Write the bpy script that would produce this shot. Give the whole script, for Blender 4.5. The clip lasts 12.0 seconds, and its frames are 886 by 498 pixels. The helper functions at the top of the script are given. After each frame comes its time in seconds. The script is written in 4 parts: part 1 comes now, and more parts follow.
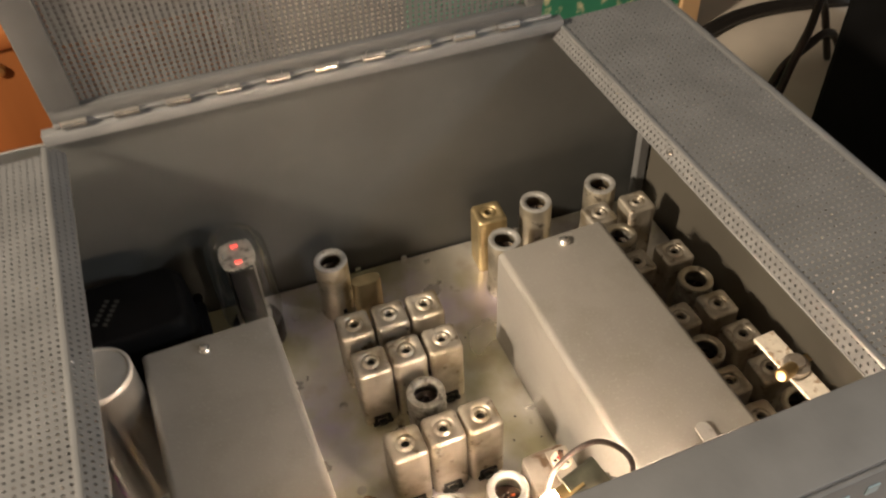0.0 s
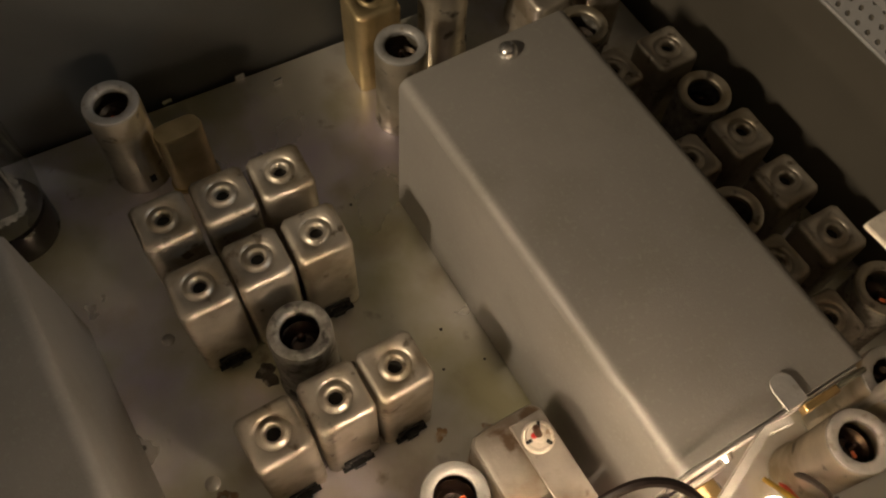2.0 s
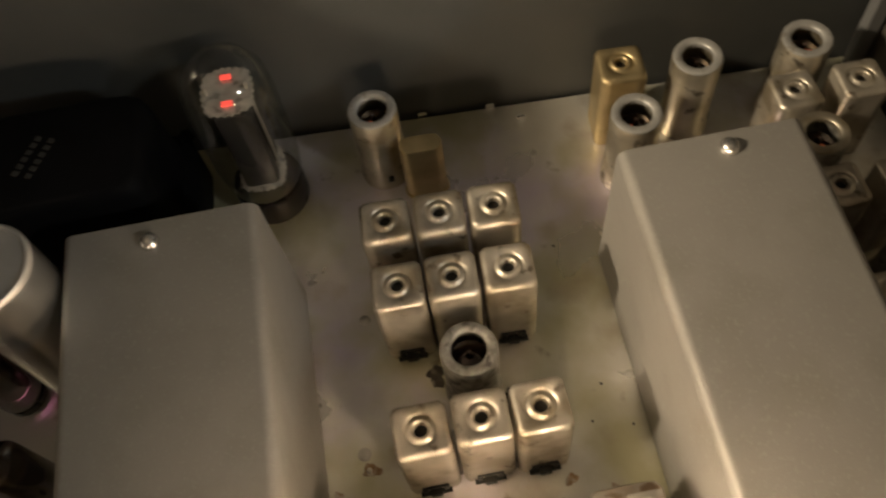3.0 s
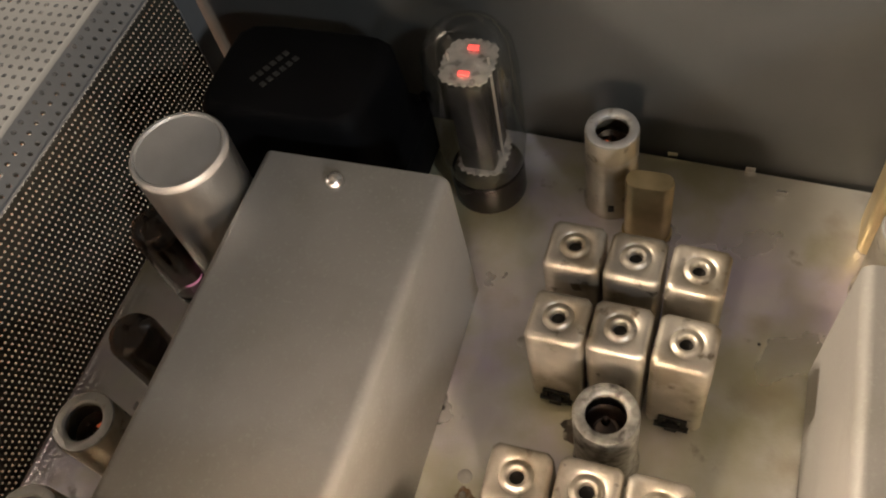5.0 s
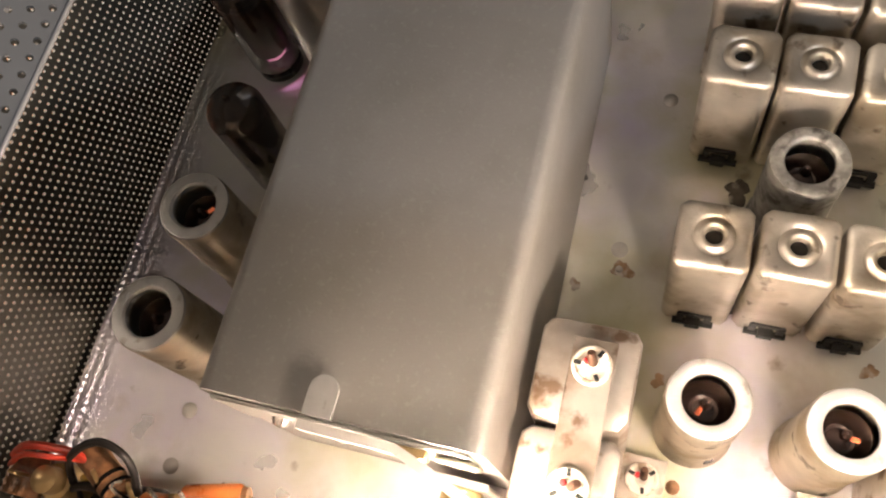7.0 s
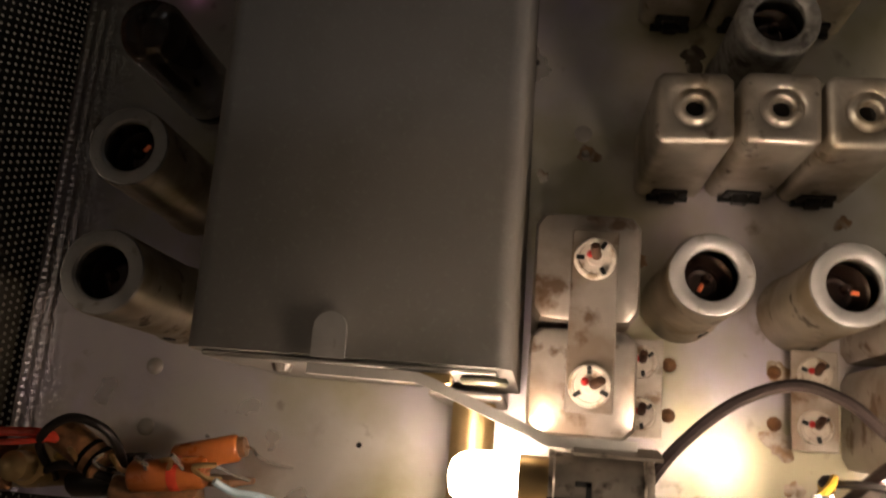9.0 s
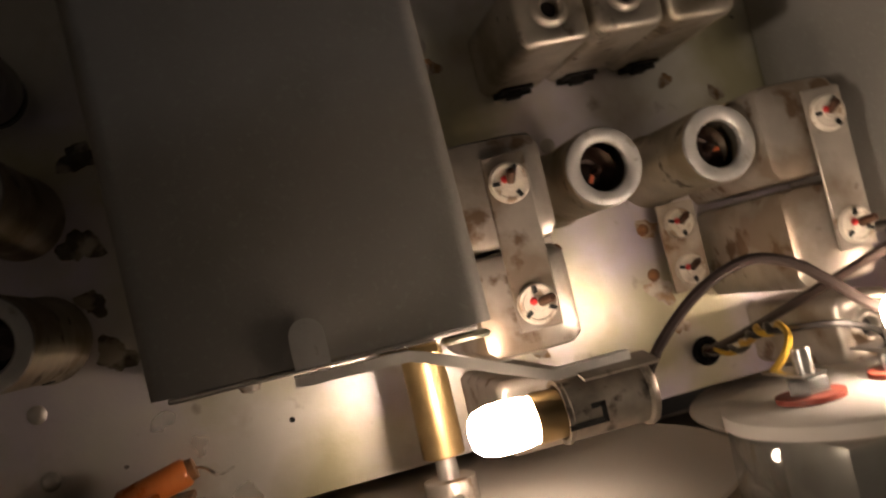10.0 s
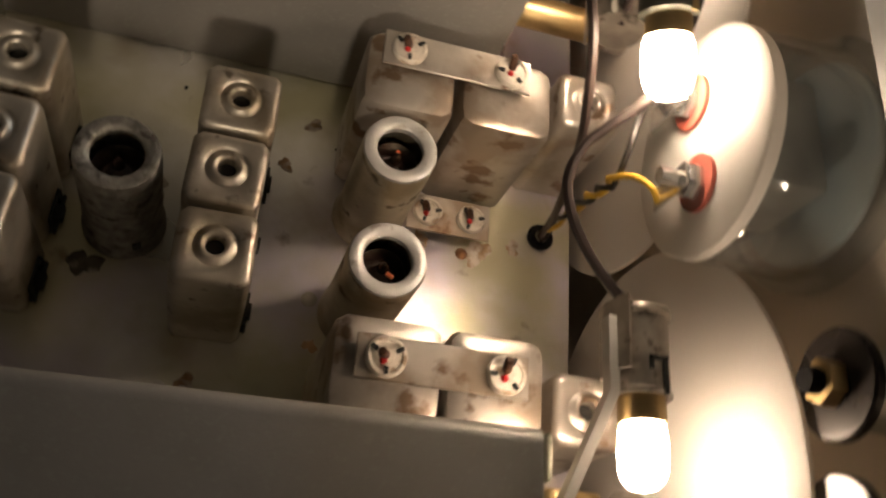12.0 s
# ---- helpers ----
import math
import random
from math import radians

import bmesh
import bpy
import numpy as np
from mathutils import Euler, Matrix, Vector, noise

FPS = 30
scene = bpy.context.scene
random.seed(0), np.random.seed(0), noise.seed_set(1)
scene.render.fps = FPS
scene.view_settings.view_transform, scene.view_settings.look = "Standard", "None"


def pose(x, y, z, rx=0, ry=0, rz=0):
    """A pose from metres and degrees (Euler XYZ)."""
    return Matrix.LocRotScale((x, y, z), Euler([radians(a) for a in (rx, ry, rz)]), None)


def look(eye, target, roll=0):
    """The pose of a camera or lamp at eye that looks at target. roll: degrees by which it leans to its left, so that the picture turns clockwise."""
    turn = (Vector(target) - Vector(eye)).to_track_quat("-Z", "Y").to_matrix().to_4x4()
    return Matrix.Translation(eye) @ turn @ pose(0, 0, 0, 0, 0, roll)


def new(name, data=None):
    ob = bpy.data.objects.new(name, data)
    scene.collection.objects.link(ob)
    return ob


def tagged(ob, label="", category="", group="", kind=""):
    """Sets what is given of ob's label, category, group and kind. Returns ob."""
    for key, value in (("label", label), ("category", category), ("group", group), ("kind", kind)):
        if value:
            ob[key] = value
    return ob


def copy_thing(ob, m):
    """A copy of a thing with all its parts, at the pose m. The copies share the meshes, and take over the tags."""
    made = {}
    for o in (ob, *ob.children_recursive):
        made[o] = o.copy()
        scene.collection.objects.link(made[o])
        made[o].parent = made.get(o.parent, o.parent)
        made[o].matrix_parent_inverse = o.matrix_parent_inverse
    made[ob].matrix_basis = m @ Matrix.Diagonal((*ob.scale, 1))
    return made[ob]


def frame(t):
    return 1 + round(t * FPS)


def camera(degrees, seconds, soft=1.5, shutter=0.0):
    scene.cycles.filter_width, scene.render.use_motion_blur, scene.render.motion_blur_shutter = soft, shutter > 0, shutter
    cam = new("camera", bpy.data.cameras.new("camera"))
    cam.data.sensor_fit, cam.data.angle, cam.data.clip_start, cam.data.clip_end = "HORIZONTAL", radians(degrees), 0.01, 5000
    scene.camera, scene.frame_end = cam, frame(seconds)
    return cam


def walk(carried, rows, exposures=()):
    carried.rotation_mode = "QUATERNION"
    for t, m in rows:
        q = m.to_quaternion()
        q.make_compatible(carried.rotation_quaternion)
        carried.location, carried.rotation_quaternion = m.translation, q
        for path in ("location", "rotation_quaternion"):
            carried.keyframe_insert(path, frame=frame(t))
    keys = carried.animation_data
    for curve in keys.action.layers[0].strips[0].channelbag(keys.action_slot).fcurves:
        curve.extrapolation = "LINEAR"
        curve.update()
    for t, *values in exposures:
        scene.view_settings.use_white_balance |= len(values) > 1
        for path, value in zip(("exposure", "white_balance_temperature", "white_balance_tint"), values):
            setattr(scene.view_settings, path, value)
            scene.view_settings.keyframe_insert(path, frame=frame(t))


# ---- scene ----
cam = camera(54.9, 12.0, soft=2.1, shutter=0.35)
PATH = [
    (0, (-0.011, 0.01, 0.419), (0.443, 1.328, -1.015), -3.7),
    (0.5, (0.011, 0.06, 0.374), (0.403, 1.246, -1.188), -1.4),
    (1, (0.006, 0.129, 0.328), (0.559, 1.016, -1.376), 6.8),
    (1.5, (0.017, 0.159, 0.291), (0.623, 0.876, -1.475), 8.2),
    (2, (0.041, 0.155, 0.295), (0.563, 0.922, -1.477), 4.1),
    (2.5, (0.059, 0.144, 0.296), (0.316, 1.028, -1.479), -3.4),
    (3, (0.056, 0.147, 0.323), (0.074, 1.12, -1.425), -9.9),
    (5, (0.081, 0.161, 0.295), (-0.495, 1.133, -1.355), -16.1),
    (5.5, (0.054, 0.184, 0.279), (-0.511, 1.04, -1.438), -20.2),
    (6, (0.024, 0.182, 0.263), (-0.506, 0.884, -1.533), -23.2),
    (6.5, (0.026, 0.166, 0.259), (-0.495, 0.767, -1.576), -28.8),
    (7, (0.028, 0.146, 0.258), (-0.467, 0.77, -1.576), -25.8),
    (9, (0.003, 0.149, 0.249), (-0.219, 0.588, -1.689), -22.7),
    (9.5, (-0.022, 0.16, 0.25), (0.06, 0.38, -1.736), 18.2),
    (10, (-0.042, 0.173, 0.246), (0.357, 0.256, -1.712), 65.3),
    (10.5, (-0.046, 0.176, 0.246), (0.491, 0.112, -1.679), 70.8),
    (11, (-0.042, 0.184, 0.239), (0.579, 0.072, -1.659), 62.8),
    (11.5, (-0.025, 0.204, 0.235), (0.732, -0.067, -1.597), 53.3),
    (12, (-0.042, 0.23, 0.238), (0.794, -0.233, -1.519), 36.4),
]
walk(cam, [(t, look(eye, target, roll)) for t, eye, target, roll in PATH],
     exposures=[(0, -0.03, 6600, 10), (0.5, 0.07, 6600, 11), (1, -1.0, 6900, 12), (1.5, -1.8, 6900, 11), (2, -1.60, 6950, 9), (2.5, -1.08, 6950, 7), (3, -0.78, 6950, 6), (5, -0.11, 6300, 10), (6, 0.22, 6000, 12), (6.5, 0.34, 5950, 12), (7.2, 0.04, 5950, 13), (8.8, -2.20, 6400, 14), (9.5, -2.35, 6350, 15), (10, -2.70, 6400, 14), (11, -2.85, 6600, 14), (11.5, -2.60, 6700, 14), (12, -2.40, 6500, 10)])

# ---- world and lights ----
world = bpy.data.worlds.new("world")
scene.world = world
world.use_nodes = True
world.node_tree.nodes["Background"].inputs[0].default_value = (1.0, 0.86, 0.7, 1)
world.node_tree.nodes["Background"].inputs[1].default_value = 0.002


def room_lamp(name, eye, watts, radius, colour):
    data = bpy.data.lights.new(name, "POINT")
    data.shadow_soft_size, data.energy, data.color = radius, watts, colour
    ob = new(name, data)
    ob.location = eye
    return ob


room_lamp("room_lamp_left", (-0.95, 0.12, 0.79), 122, 0.05, (1.0, 0.81, 0.60))
room_lamp("room_lamp_right", (0.95, -0.60, 0.82), 31, 0.05, (0.93, 0.95, 0.95))


# ---- materials ----
def material(name, colour, rough=0.5, metal=0.0, tone=0.12, scale=60.0, fine=700.0, bump=0.15, stain=None, stain_scale=25.0, stain_cut=0.6, wear=0.12, stretch=(1, 1, 1), trans=0.0, coat=0.0, ior=1.45, patina=()):
    m = bpy.data.materials.new(name)
    m.use_nodes = True
    nt = m.node_tree
    b = nt.nodes["Principled BSDF"]
    b.inputs["Metallic"].default_value = metal
    b.inputs["IOR"].default_value = ior
    b.inputs["Transmission Weight"].default_value = trans
    b.inputs["Coat Weight"].default_value = coat
    tc = nt.nodes.new("ShaderNodeTexCoord")
    mp = nt.nodes.new("ShaderNodeMapping")
    mp.inputs["Scale"].default_value = stretch
    nt.links.new(tc.outputs["Object"], mp.inputs[0])
    oi = nt.nodes.new("ShaderNodeObjectInfo")
    add = nt.nodes.new("ShaderNodeVectorMath")
    add.operation = "MULTIPLY_ADD"
    add.inputs[1].default_value = (1, 1, 1)
    cmb = nt.nodes.new("ShaderNodeCombineXYZ")
    nt.links.new(oi.outputs["Random"], cmb.inputs[0])
    nt.links.new(oi.outputs["Random"], cmb.inputs[2])
    nt.links.new(mp.outputs[0], add.inputs[0])
    nt.links.new(cmb.outputs[0], add.inputs[2])

    def noise_tex(s, detail):
        n = nt.nodes.new("ShaderNodeTexNoise")
        n.inputs["Scale"].default_value, n.inputs["Detail"].default_value = s, detail
        nt.links.new(add.outputs[0], n.inputs["Vector"])
        return n

    big, small = noise_tex(scale, 4), noise_tex(fine, 3)
    ramp = nt.nodes.new("ShaderNodeValToRGB")
    lo, hi = [max(0, c * (1 - tone)) for c in colour], [min(1, c * (1 + tone)) for c in colour]
    ramp.color_ramp.elements[0].position, ramp.color_ramp.elements[1].position = 0.32, 0.68
    ramp.color_ramp.elements[0].color, ramp.color_ramp.elements[1].color = (*lo, 1), (*hi, 1)
    nt.links.new(big.outputs["Fac"], ramp.inputs[0])
    out = ramp.outputs[0]
    layers = list(patina) + ([(stain, stain_scale, stain_cut, 0.12, 1.0)] if stain else [])
    for k, (colour_k, scale_k, cut_k, width_k, amount_k) in enumerate(layers):
        st = noise_tex(scale_k, 6)
        st.noise_dimensions = "4D"
        st.inputs["W"].default_value = 3.7 * k
        sr = nt.nodes.new("ShaderNodeMapRange")
        sr.inputs["From Min"].default_value, sr.inputs["From Max"].default_value = cut_k, cut_k + width_k
        sr.inputs["To Max"].default_value = amount_k
        nt.links.new(st.outputs["Fac"], sr.inputs["Value"])
        mix = nt.nodes.new("ShaderNodeMixRGB")
        mix.inputs[2].default_value = (*colour_k, 1)
        nt.links.new(sr.outputs[0], mix.inputs[0])
        nt.links.new(out, mix.inputs[1])
        out = mix.outputs[0]
    nt.links.new(out, b.inputs["Base Color"])
    rr = nt.nodes.new("ShaderNodeMapRange")
    rr.inputs["To Min"].default_value, rr.inputs["To Max"].default_value = max(0.02, rough - wear), min(1, rough + wear)
    nt.links.new(big.outputs["Fac"], rr.inputs["Value"])
    nt.links.new(rr.outputs[0], b.inputs["Roughness"])
    if bump:
        bp = nt.nodes.new("ShaderNodeBump")
        bp.inputs["Strength"].default_value, bp.inputs["Distance"].default_value = bump, 0.0006
        nt.links.new(small.outputs["Fac"], bp.inputs["Height"])
        nt.links.new(bp.outputs[0], b.inputs["Normal"])
    return m


def glow(name, colour, strength):
    m = bpy.data.materials.new(name)
    m.use_nodes = True
    b = m.node_tree.nodes["Principled BSDF"]
    b.inputs["Base Color"].default_value = (*colour, 1)
    b.inputs["Emission Color"].default_value = (*colour, 1)
    b.inputs["Emission Strength"].default_value = strength
    return m


def clear(name, tint, rough, haze):
    """Thin clear glass or plastic: lets light straight through, with a gloss and a little haze."""
    m = bpy.data.materials.new(name)
    m.use_nodes = True
    nt = m.node_tree
    nt.nodes.remove(nt.nodes["Principled BSDF"])
    tr, gl, df = nt.nodes.new("ShaderNodeBsdfTransparent"), nt.nodes.new("ShaderNodeBsdfGlossy"), nt.nodes.new("ShaderNodeBsdfDiffuse")
    tr.inputs[0].default_value, df.inputs[0].default_value = (*tint, 1), (*tint, 1)
    gl.inputs["Roughness"].default_value = rough
    hz, mx, fr = nt.nodes.new("ShaderNodeMixShader"), nt.nodes.new("ShaderNodeMixShader"), nt.nodes.new("ShaderNodeMath")
    lw = nt.nodes.new("ShaderNodeLayerWeight")
    lw.inputs["Blend"].default_value, hz.inputs[0].default_value = 0.35, haze
    fr.operation, fr.inputs[1].default_value, fr.inputs[2].default_value = "MULTIPLY_ADD", 0.45, 0.04
    nt.links.new(lw.outputs["Facing"], fr.inputs[0])
    nt.links.new(tr.outputs[0], hz.inputs[1])
    nt.links.new(df.outputs[0], hz.inputs[2])
    nt.links.new(fr.outputs[0], mx.inputs[0])
    nt.links.new(hz.outputs[0], mx.inputs[1])
    nt.links.new(gl.outputs[0], mx.inputs[2])
    nt.links.new(mx.outputs[0], nt.nodes["Material Output"].inputs[0])
    return m


M_PAINT = material("grey_hammer_paint", (0.15, 0.155, 0.16), 0.42, 0.0, 0.10, 40, 500, 0.10, coat=0.1)
M_PERF = material("perforated_grey_paint", (0.145, 0.15, 0.155), 0.45, 0.1, 0.10, 40, 500, 0.05)
# the strips' paint again, with the standing lid's shade mixed in
M_LID_SHADED = material("perforated_lid_paint_shaded", (0.095, 0.098, 0.10), 0.5, 0.1, 0.10, 40, 500, 0.05)
# same perforated paint, darkened to carry the shade inside the cabinet
M_PERF_SHADED = material("perforated_side_paint_shaded", (0.05, 0.047, 0.038), 0.5, 0.1, 0.14, 40, 500, 0.05)
# cabinet grey taken down so the back panel reads as shadowed
M_PAINT_SHADED = material("rear_panel_paint_shaded", (0.060, 0.063, 0.063), 0.42, 0.0, 0.16, 14, 400, 0.1, patina=[((0.085, 0.085, 0.08), 30, 0.56, 0.2, 0.4)])
# brown-grey side paint, lowered to stand for shade falling on this wall
M_SIDE_SHADED = material("brown_grey_side_paint_shaded", (0.080, 0.074, 0.062), 0.46, 0.0, 0.14, 14, 400, 0.1)
M_CHASSIS = material("plated_chassis_metal", (0.86, 0.85, 0.80), 0.30, 0.70, 0.10, 24, 900, 0.10, wear=0.12, patina=[((0.66, 0.58, 0.80), 11, 0.44, 0.14, 0.75), ((0.54, 0.52, 0.31), 16, 0.46, 0.14, 0.85), ((0.40, 0.32, 0.22), 46, 0.58, 0.16, 0.55), ((0.20, 0.14, 0.09), 110, 0.66, 0.10, 0.6)])
M_COVER = material("satin_grey_cover_metal", (0.325, 0.315, 0.298), 0.50, 0.4, 0.08, 16, 1500, 0.10, wear=0.06, patina=[((0.24, 0.235, 0.20), 45, 0.50, 0.2, 0.45), ((0.38, 0.38, 0.35), 700, 0.55, 0.12, 0.5)])
M_CAN = material("aged_coil_can_metal", (0.57, 0.53, 0.46), 0.42, 0.80, 0.14, 90, 900, 0.15, patina=[((0.33, 0.28, 0.20), 60, 0.47, 0.14, 0.8), ((0.13, 0.10, 0.07), 170, 0.60, 0.08, 0.85)])
M_CAN_GOLD = material("gold_plated_can_metal", (0.52, 0.42, 0.24), 0.36, 0.8, 0.16, 90, 900, 0.12)
M_SHIELD = material("tube_shield_metal", (0.58, 0.54, 0.45), 0.38, 0.85, 0.16, 80, 900, 0.12, patina=[((0.36, 0.30, 0.20), 60, 0.47, 0.14, 0.8), ((0.11, 0.09, 0.07), 150, 0.60, 0.08, 0.85)])
M_SHIELD_RIM = material("pale_shield_rim", (0.47, 0.47, 0.46), 0.42, 0.5, 0.12, 120, 900, 0.15, patina=[((0.27, 0.24, 0.20), 260, 0.58, 0.08, 0.7)])
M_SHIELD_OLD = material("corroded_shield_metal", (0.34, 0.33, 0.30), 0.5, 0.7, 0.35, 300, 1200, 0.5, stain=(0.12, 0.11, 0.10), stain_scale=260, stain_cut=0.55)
M_ALU = material("brushed_aluminium", (0.66, 0.65, 0.63), 0.30, 0.95, 0.07, 50, 1200, 0.08, stretch=(1, 1, 0.1))
M_ALU_TOP = material("matte_aluminium_top", (0.60, 0.58, 0.55), 0.5, 0.45, 0.10, 60, 1200, 0.10)
M_STEEL = material("dull_steel", (0.52, 0.50, 0.47), 0.38, 0.75, 0.12, 150, 900, 0.1)
M_WHITE_METAL = material("white_nickel_plate", (0.54, 0.50, 0.45), 0.34, 0.75, 0.10, 120, 900, 0.1, patina=[((0.33, 0.26, 0.19), 50, 0.47, 0.12, 0.8), ((0.18, 0.11, 0.06), 120, 0.57, 0.08, 0.85)])
M_BRASS = material("brass", (0.50, 0.37, 0.18), 0.36, 0.9, 0.16, 120, 900, 0.08)
M_SCREW = material("bright_screw", (0.75, 0.74, 0.72), 0.22, 0.95, 0.05, 200, 900, 0.03)
M_BLACK = material("black_enamel", (0.004, 0.004, 0.0045), 0.6, 0.0, 0.2, 60, 900, 0.2, ior=1.16)
M_BAKELITE = material("black_bakelite", (0.014, 0.012, 0.011), 0.28, 0.0, 0.2, 60, 900, 0.05)
M_VOID = material("dark_inside", (0.008, 0.007, 0.006), 0.7, 0.0, 0.2, 60, 900, 0.0)
M_CLIP = material("blackened_clip", (0.03, 0.03, 0.028), 0.5, 0.5, 0.3, 300, 900, 0.4)
M_GLASS = clear("clear_tube_glass", (0.93, 0.94, 0.93), 0.03, 0.0)
M_GLASS_SMOKY = clear("smoky_brown_tube_glass", (0.28, 0.22, 0.17), 0.03, 0.02)
M_PLASTIC_CLEAR = clear("clear_meter_plastic", (0.92, 0.94, 0.94), 0.06, 0.03)
M_INNER = material("pale_inner_panel_paint", (0.56, 0.51, 0.44), 0.5, 0.0, 0.10, 30, 500, 0.1, stain=(0.30, 0.24, 0.17), stain_scale=40, stain_cut=0.66)
M_AMBER = material("silvered_dark_tube_glass", (0.05, 0.03, 0.024), 0.10, 0.6, 0.2, 100, 900, 0.0, coat=0.5)
M_GETTER = material("smoky_getter_glass", (0.24, 0.18, 0.12), 0.08, 0.9, 0.3, 120, 900, 0.0, wear=0.03, coat=0.6)
M_ANODE_BROWN = material("brown_silvery_anode", (0.34, 0.25, 0.19), 0.35, 0.7, 0.2, 120, 900, 0.1)
M_PRINT = material("worn_grey_print", (0.028, 0.028, 0.026), 0.6, 0.0, 0.5, 900, 2500, 0.0)
M_MICA = material("mica_and_getter", (0.55, 0.52, 0.48), 0.3, 0.3, 0.25, 250, 900, 0.1)
M_PLATE = material("carbonised_plate", (0.028, 0.028, 0.029), 0.5, 0.4, 0.2, 150, 900, 0.1)
M_DISC = material("white_dial_plastic", (0.78, 0.76, 0.73), 0.38, 0.0, 0.03, 30, 900, 0.02, stretch=(1, 0.15, 1))
disc_nodes = M_DISC.node_tree
see_through = disc_nodes.nodes.new("ShaderNodeBsdfTranslucent")
see_through.inputs[0].default_value = (0.86, 0.80, 0.72, 1)
blend = disc_nodes.nodes.new("ShaderNodeMixShader")
blend.inputs[0].default_value = 0.55
disc_nodes.links.new(disc_nodes.nodes["Principled BSDF"].outputs[0], blend.inputs[1])
disc_nodes.links.new(see_through.outputs[0], blend.inputs[2])
disc_nodes.links.new(blend.outputs[0], disc_nodes.nodes["Material Output"].inputs[0])
M_CERAMIC = material("white_ceramic", (0.66, 0.61, 0.53), 0.42, 0.0, 0.10, 300, 900, 0.1, patina=[((0.30, 0.21, 0.13), 260, 0.55, 0.08, 0.85)])
M_RED = material("red_paint_dab", (0.55, 0.03, 0.03), 0.4, 0.0, 0.3, 400, 900, 0.1)
M_WIRE_BLACK = material("black_wire_insulation", (0.012, 0.010, 0.009), 0.5, 0.0, 0.2, 200, 900, 0.1)
M_WIRE_BROWN = material("brown_wire_insulation", (0.030, 0.020, 0.017), 0.5, 0.0, 0.2, 200, 900, 0.1)
M_WIRE_YELLOW = material("yellow_wire_insulation", (0.45, 0.28, 0.03), 0.45, 0.0, 0.2, 200, 900, 0.1)
M_WIRE_RED = material("red_wire_insulation", (0.60, 0.06, 0.03), 0.4, 0.0, 0.15, 200, 900, 0.1)
M_WIRE_BLUE = material("pale_blue_wire_insulation", (0.35, 0.48, 0.56), 0.45, 0.0, 0.15, 200, 900, 0.1)
M_ORANGE = material("orange_dipped_capacitor", (0.42, 0.13, 0.03), 0.3, 0.0, 0.15, 200, 900, 0.1)
M_RUBBER_RED = material("red_fibre_washer", (0.26, 0.06, 0.04), 0.5, 0.0, 0.2, 300, 900, 0.1)
M_METER_FACE = material("blue_grey_meter_shell", (0.40, 0.48, 0.52), 0.5, 0.0, 0.1, 60, 900, 0.05)
M_RUST = material("rosin_and_rust", (0.20, 0.10, 0.045), 0.45, 0.0, 0.45, 300, 900, 0.4)
M_RUST_DARK = material("dark_rusty_screw", (0.07, 0.035, 0.02), 0.5, 0.3, 0.3, 300, 900, 0.3)
M_ARM = material("bright_bracket_steel", (0.74, 0.72, 0.68), 0.34, 0.5, 0.08, 100, 900, 0.08)
M_LAMP = glow("lit_lamp_glass", (1.0, 0.74, 0.52), 650)
M_LAMP_SOFT = glow("lit_second_lamp_glass", (1.0, 0.74, 0.52), 330)
M_LAMP_DIM = glow("lit_meter_lamp_glass", (1.0, 0.76, 0.54), 560)
M_STAIN = material("dried_brown_stain", (0.36, 0.24, 0.14), 0.42, 0.35, 0.3, 300, 900, 0.2, patina=[((0.70, 0.66, 0.60), 200, 0.45, 0.12, 0.8)])
M_GRIME = material("dark_greasy_grime", (0.10, 0.085, 0.065), 0.5, 0.1, 0.4, 300, 900, 0.3, patina=[((0.55, 0.50, 0.42), 150, 0.47, 0.12, 0.8)])
M_HOLDER = material("tarnished_lamp_holder", (0.40, 0.36, 0.31), 0.36, 0.8, 0.2, 200, 900, 0.15, stain=(0.10, 0.085, 0.07), stain_scale=240, stain_cut=0.57)
M_OLIVE = material("olive_lamp_holder", (0.13, 0.13, 0.10), 0.36, 0.5, 0.2, 150, 900, 0.1)
M_HEATER = glow("orange_heater_and_glint", (0.9, 0.20, 0.07), 0.25)
M_FILAMENT = glow("red_filament", (1.0, 0.09, 0.07), 1.8)
M_PINK = glow("pink_gas_glow", (0.86, 0.36, 0.66), 2.4)
# unseen walls, kept almost black so they bounce little fill light
M_WALL = material("unseen_dark_wall", (0.06, 0.058, 0.054), 0.7, 0.0, 0.05, 3, 200, 0.1)
# unseen ceiling, its tone set by how much light it should bounce
M_CEILING = material("unseen_bounce_ceiling", (0.19, 0.18, 0.16), 0.7, 0.0, 0.05, 3, 200, 0.1)
M_TABLE = material("pale_bench_top", (0.55, 0.50, 0.44), 0.5, 0.0, 0.08, 14, 300, 0.1)
M_WOOD = material("orange_brown_wood", (0.30, 0.11, 0.035), 0.45, 0.0, 0.3, 12, 300, 0.1, stretch=(1, 1, 0.1))
M_GREEN = material("green_flecked_board", (0.03, 0.20, 0.12), 0.5, 0.0, 0.15, 20, 300, 0.05, stain=(0.70, 0.62, 0.42), stain_scale=55, stain_cut=0.56)
M_LIGHT_BLUE = material("pale_blue_legend", (0.30, 0.42, 0.48), 0.4, 0.0, 0.1, 100, 600, 0.05)


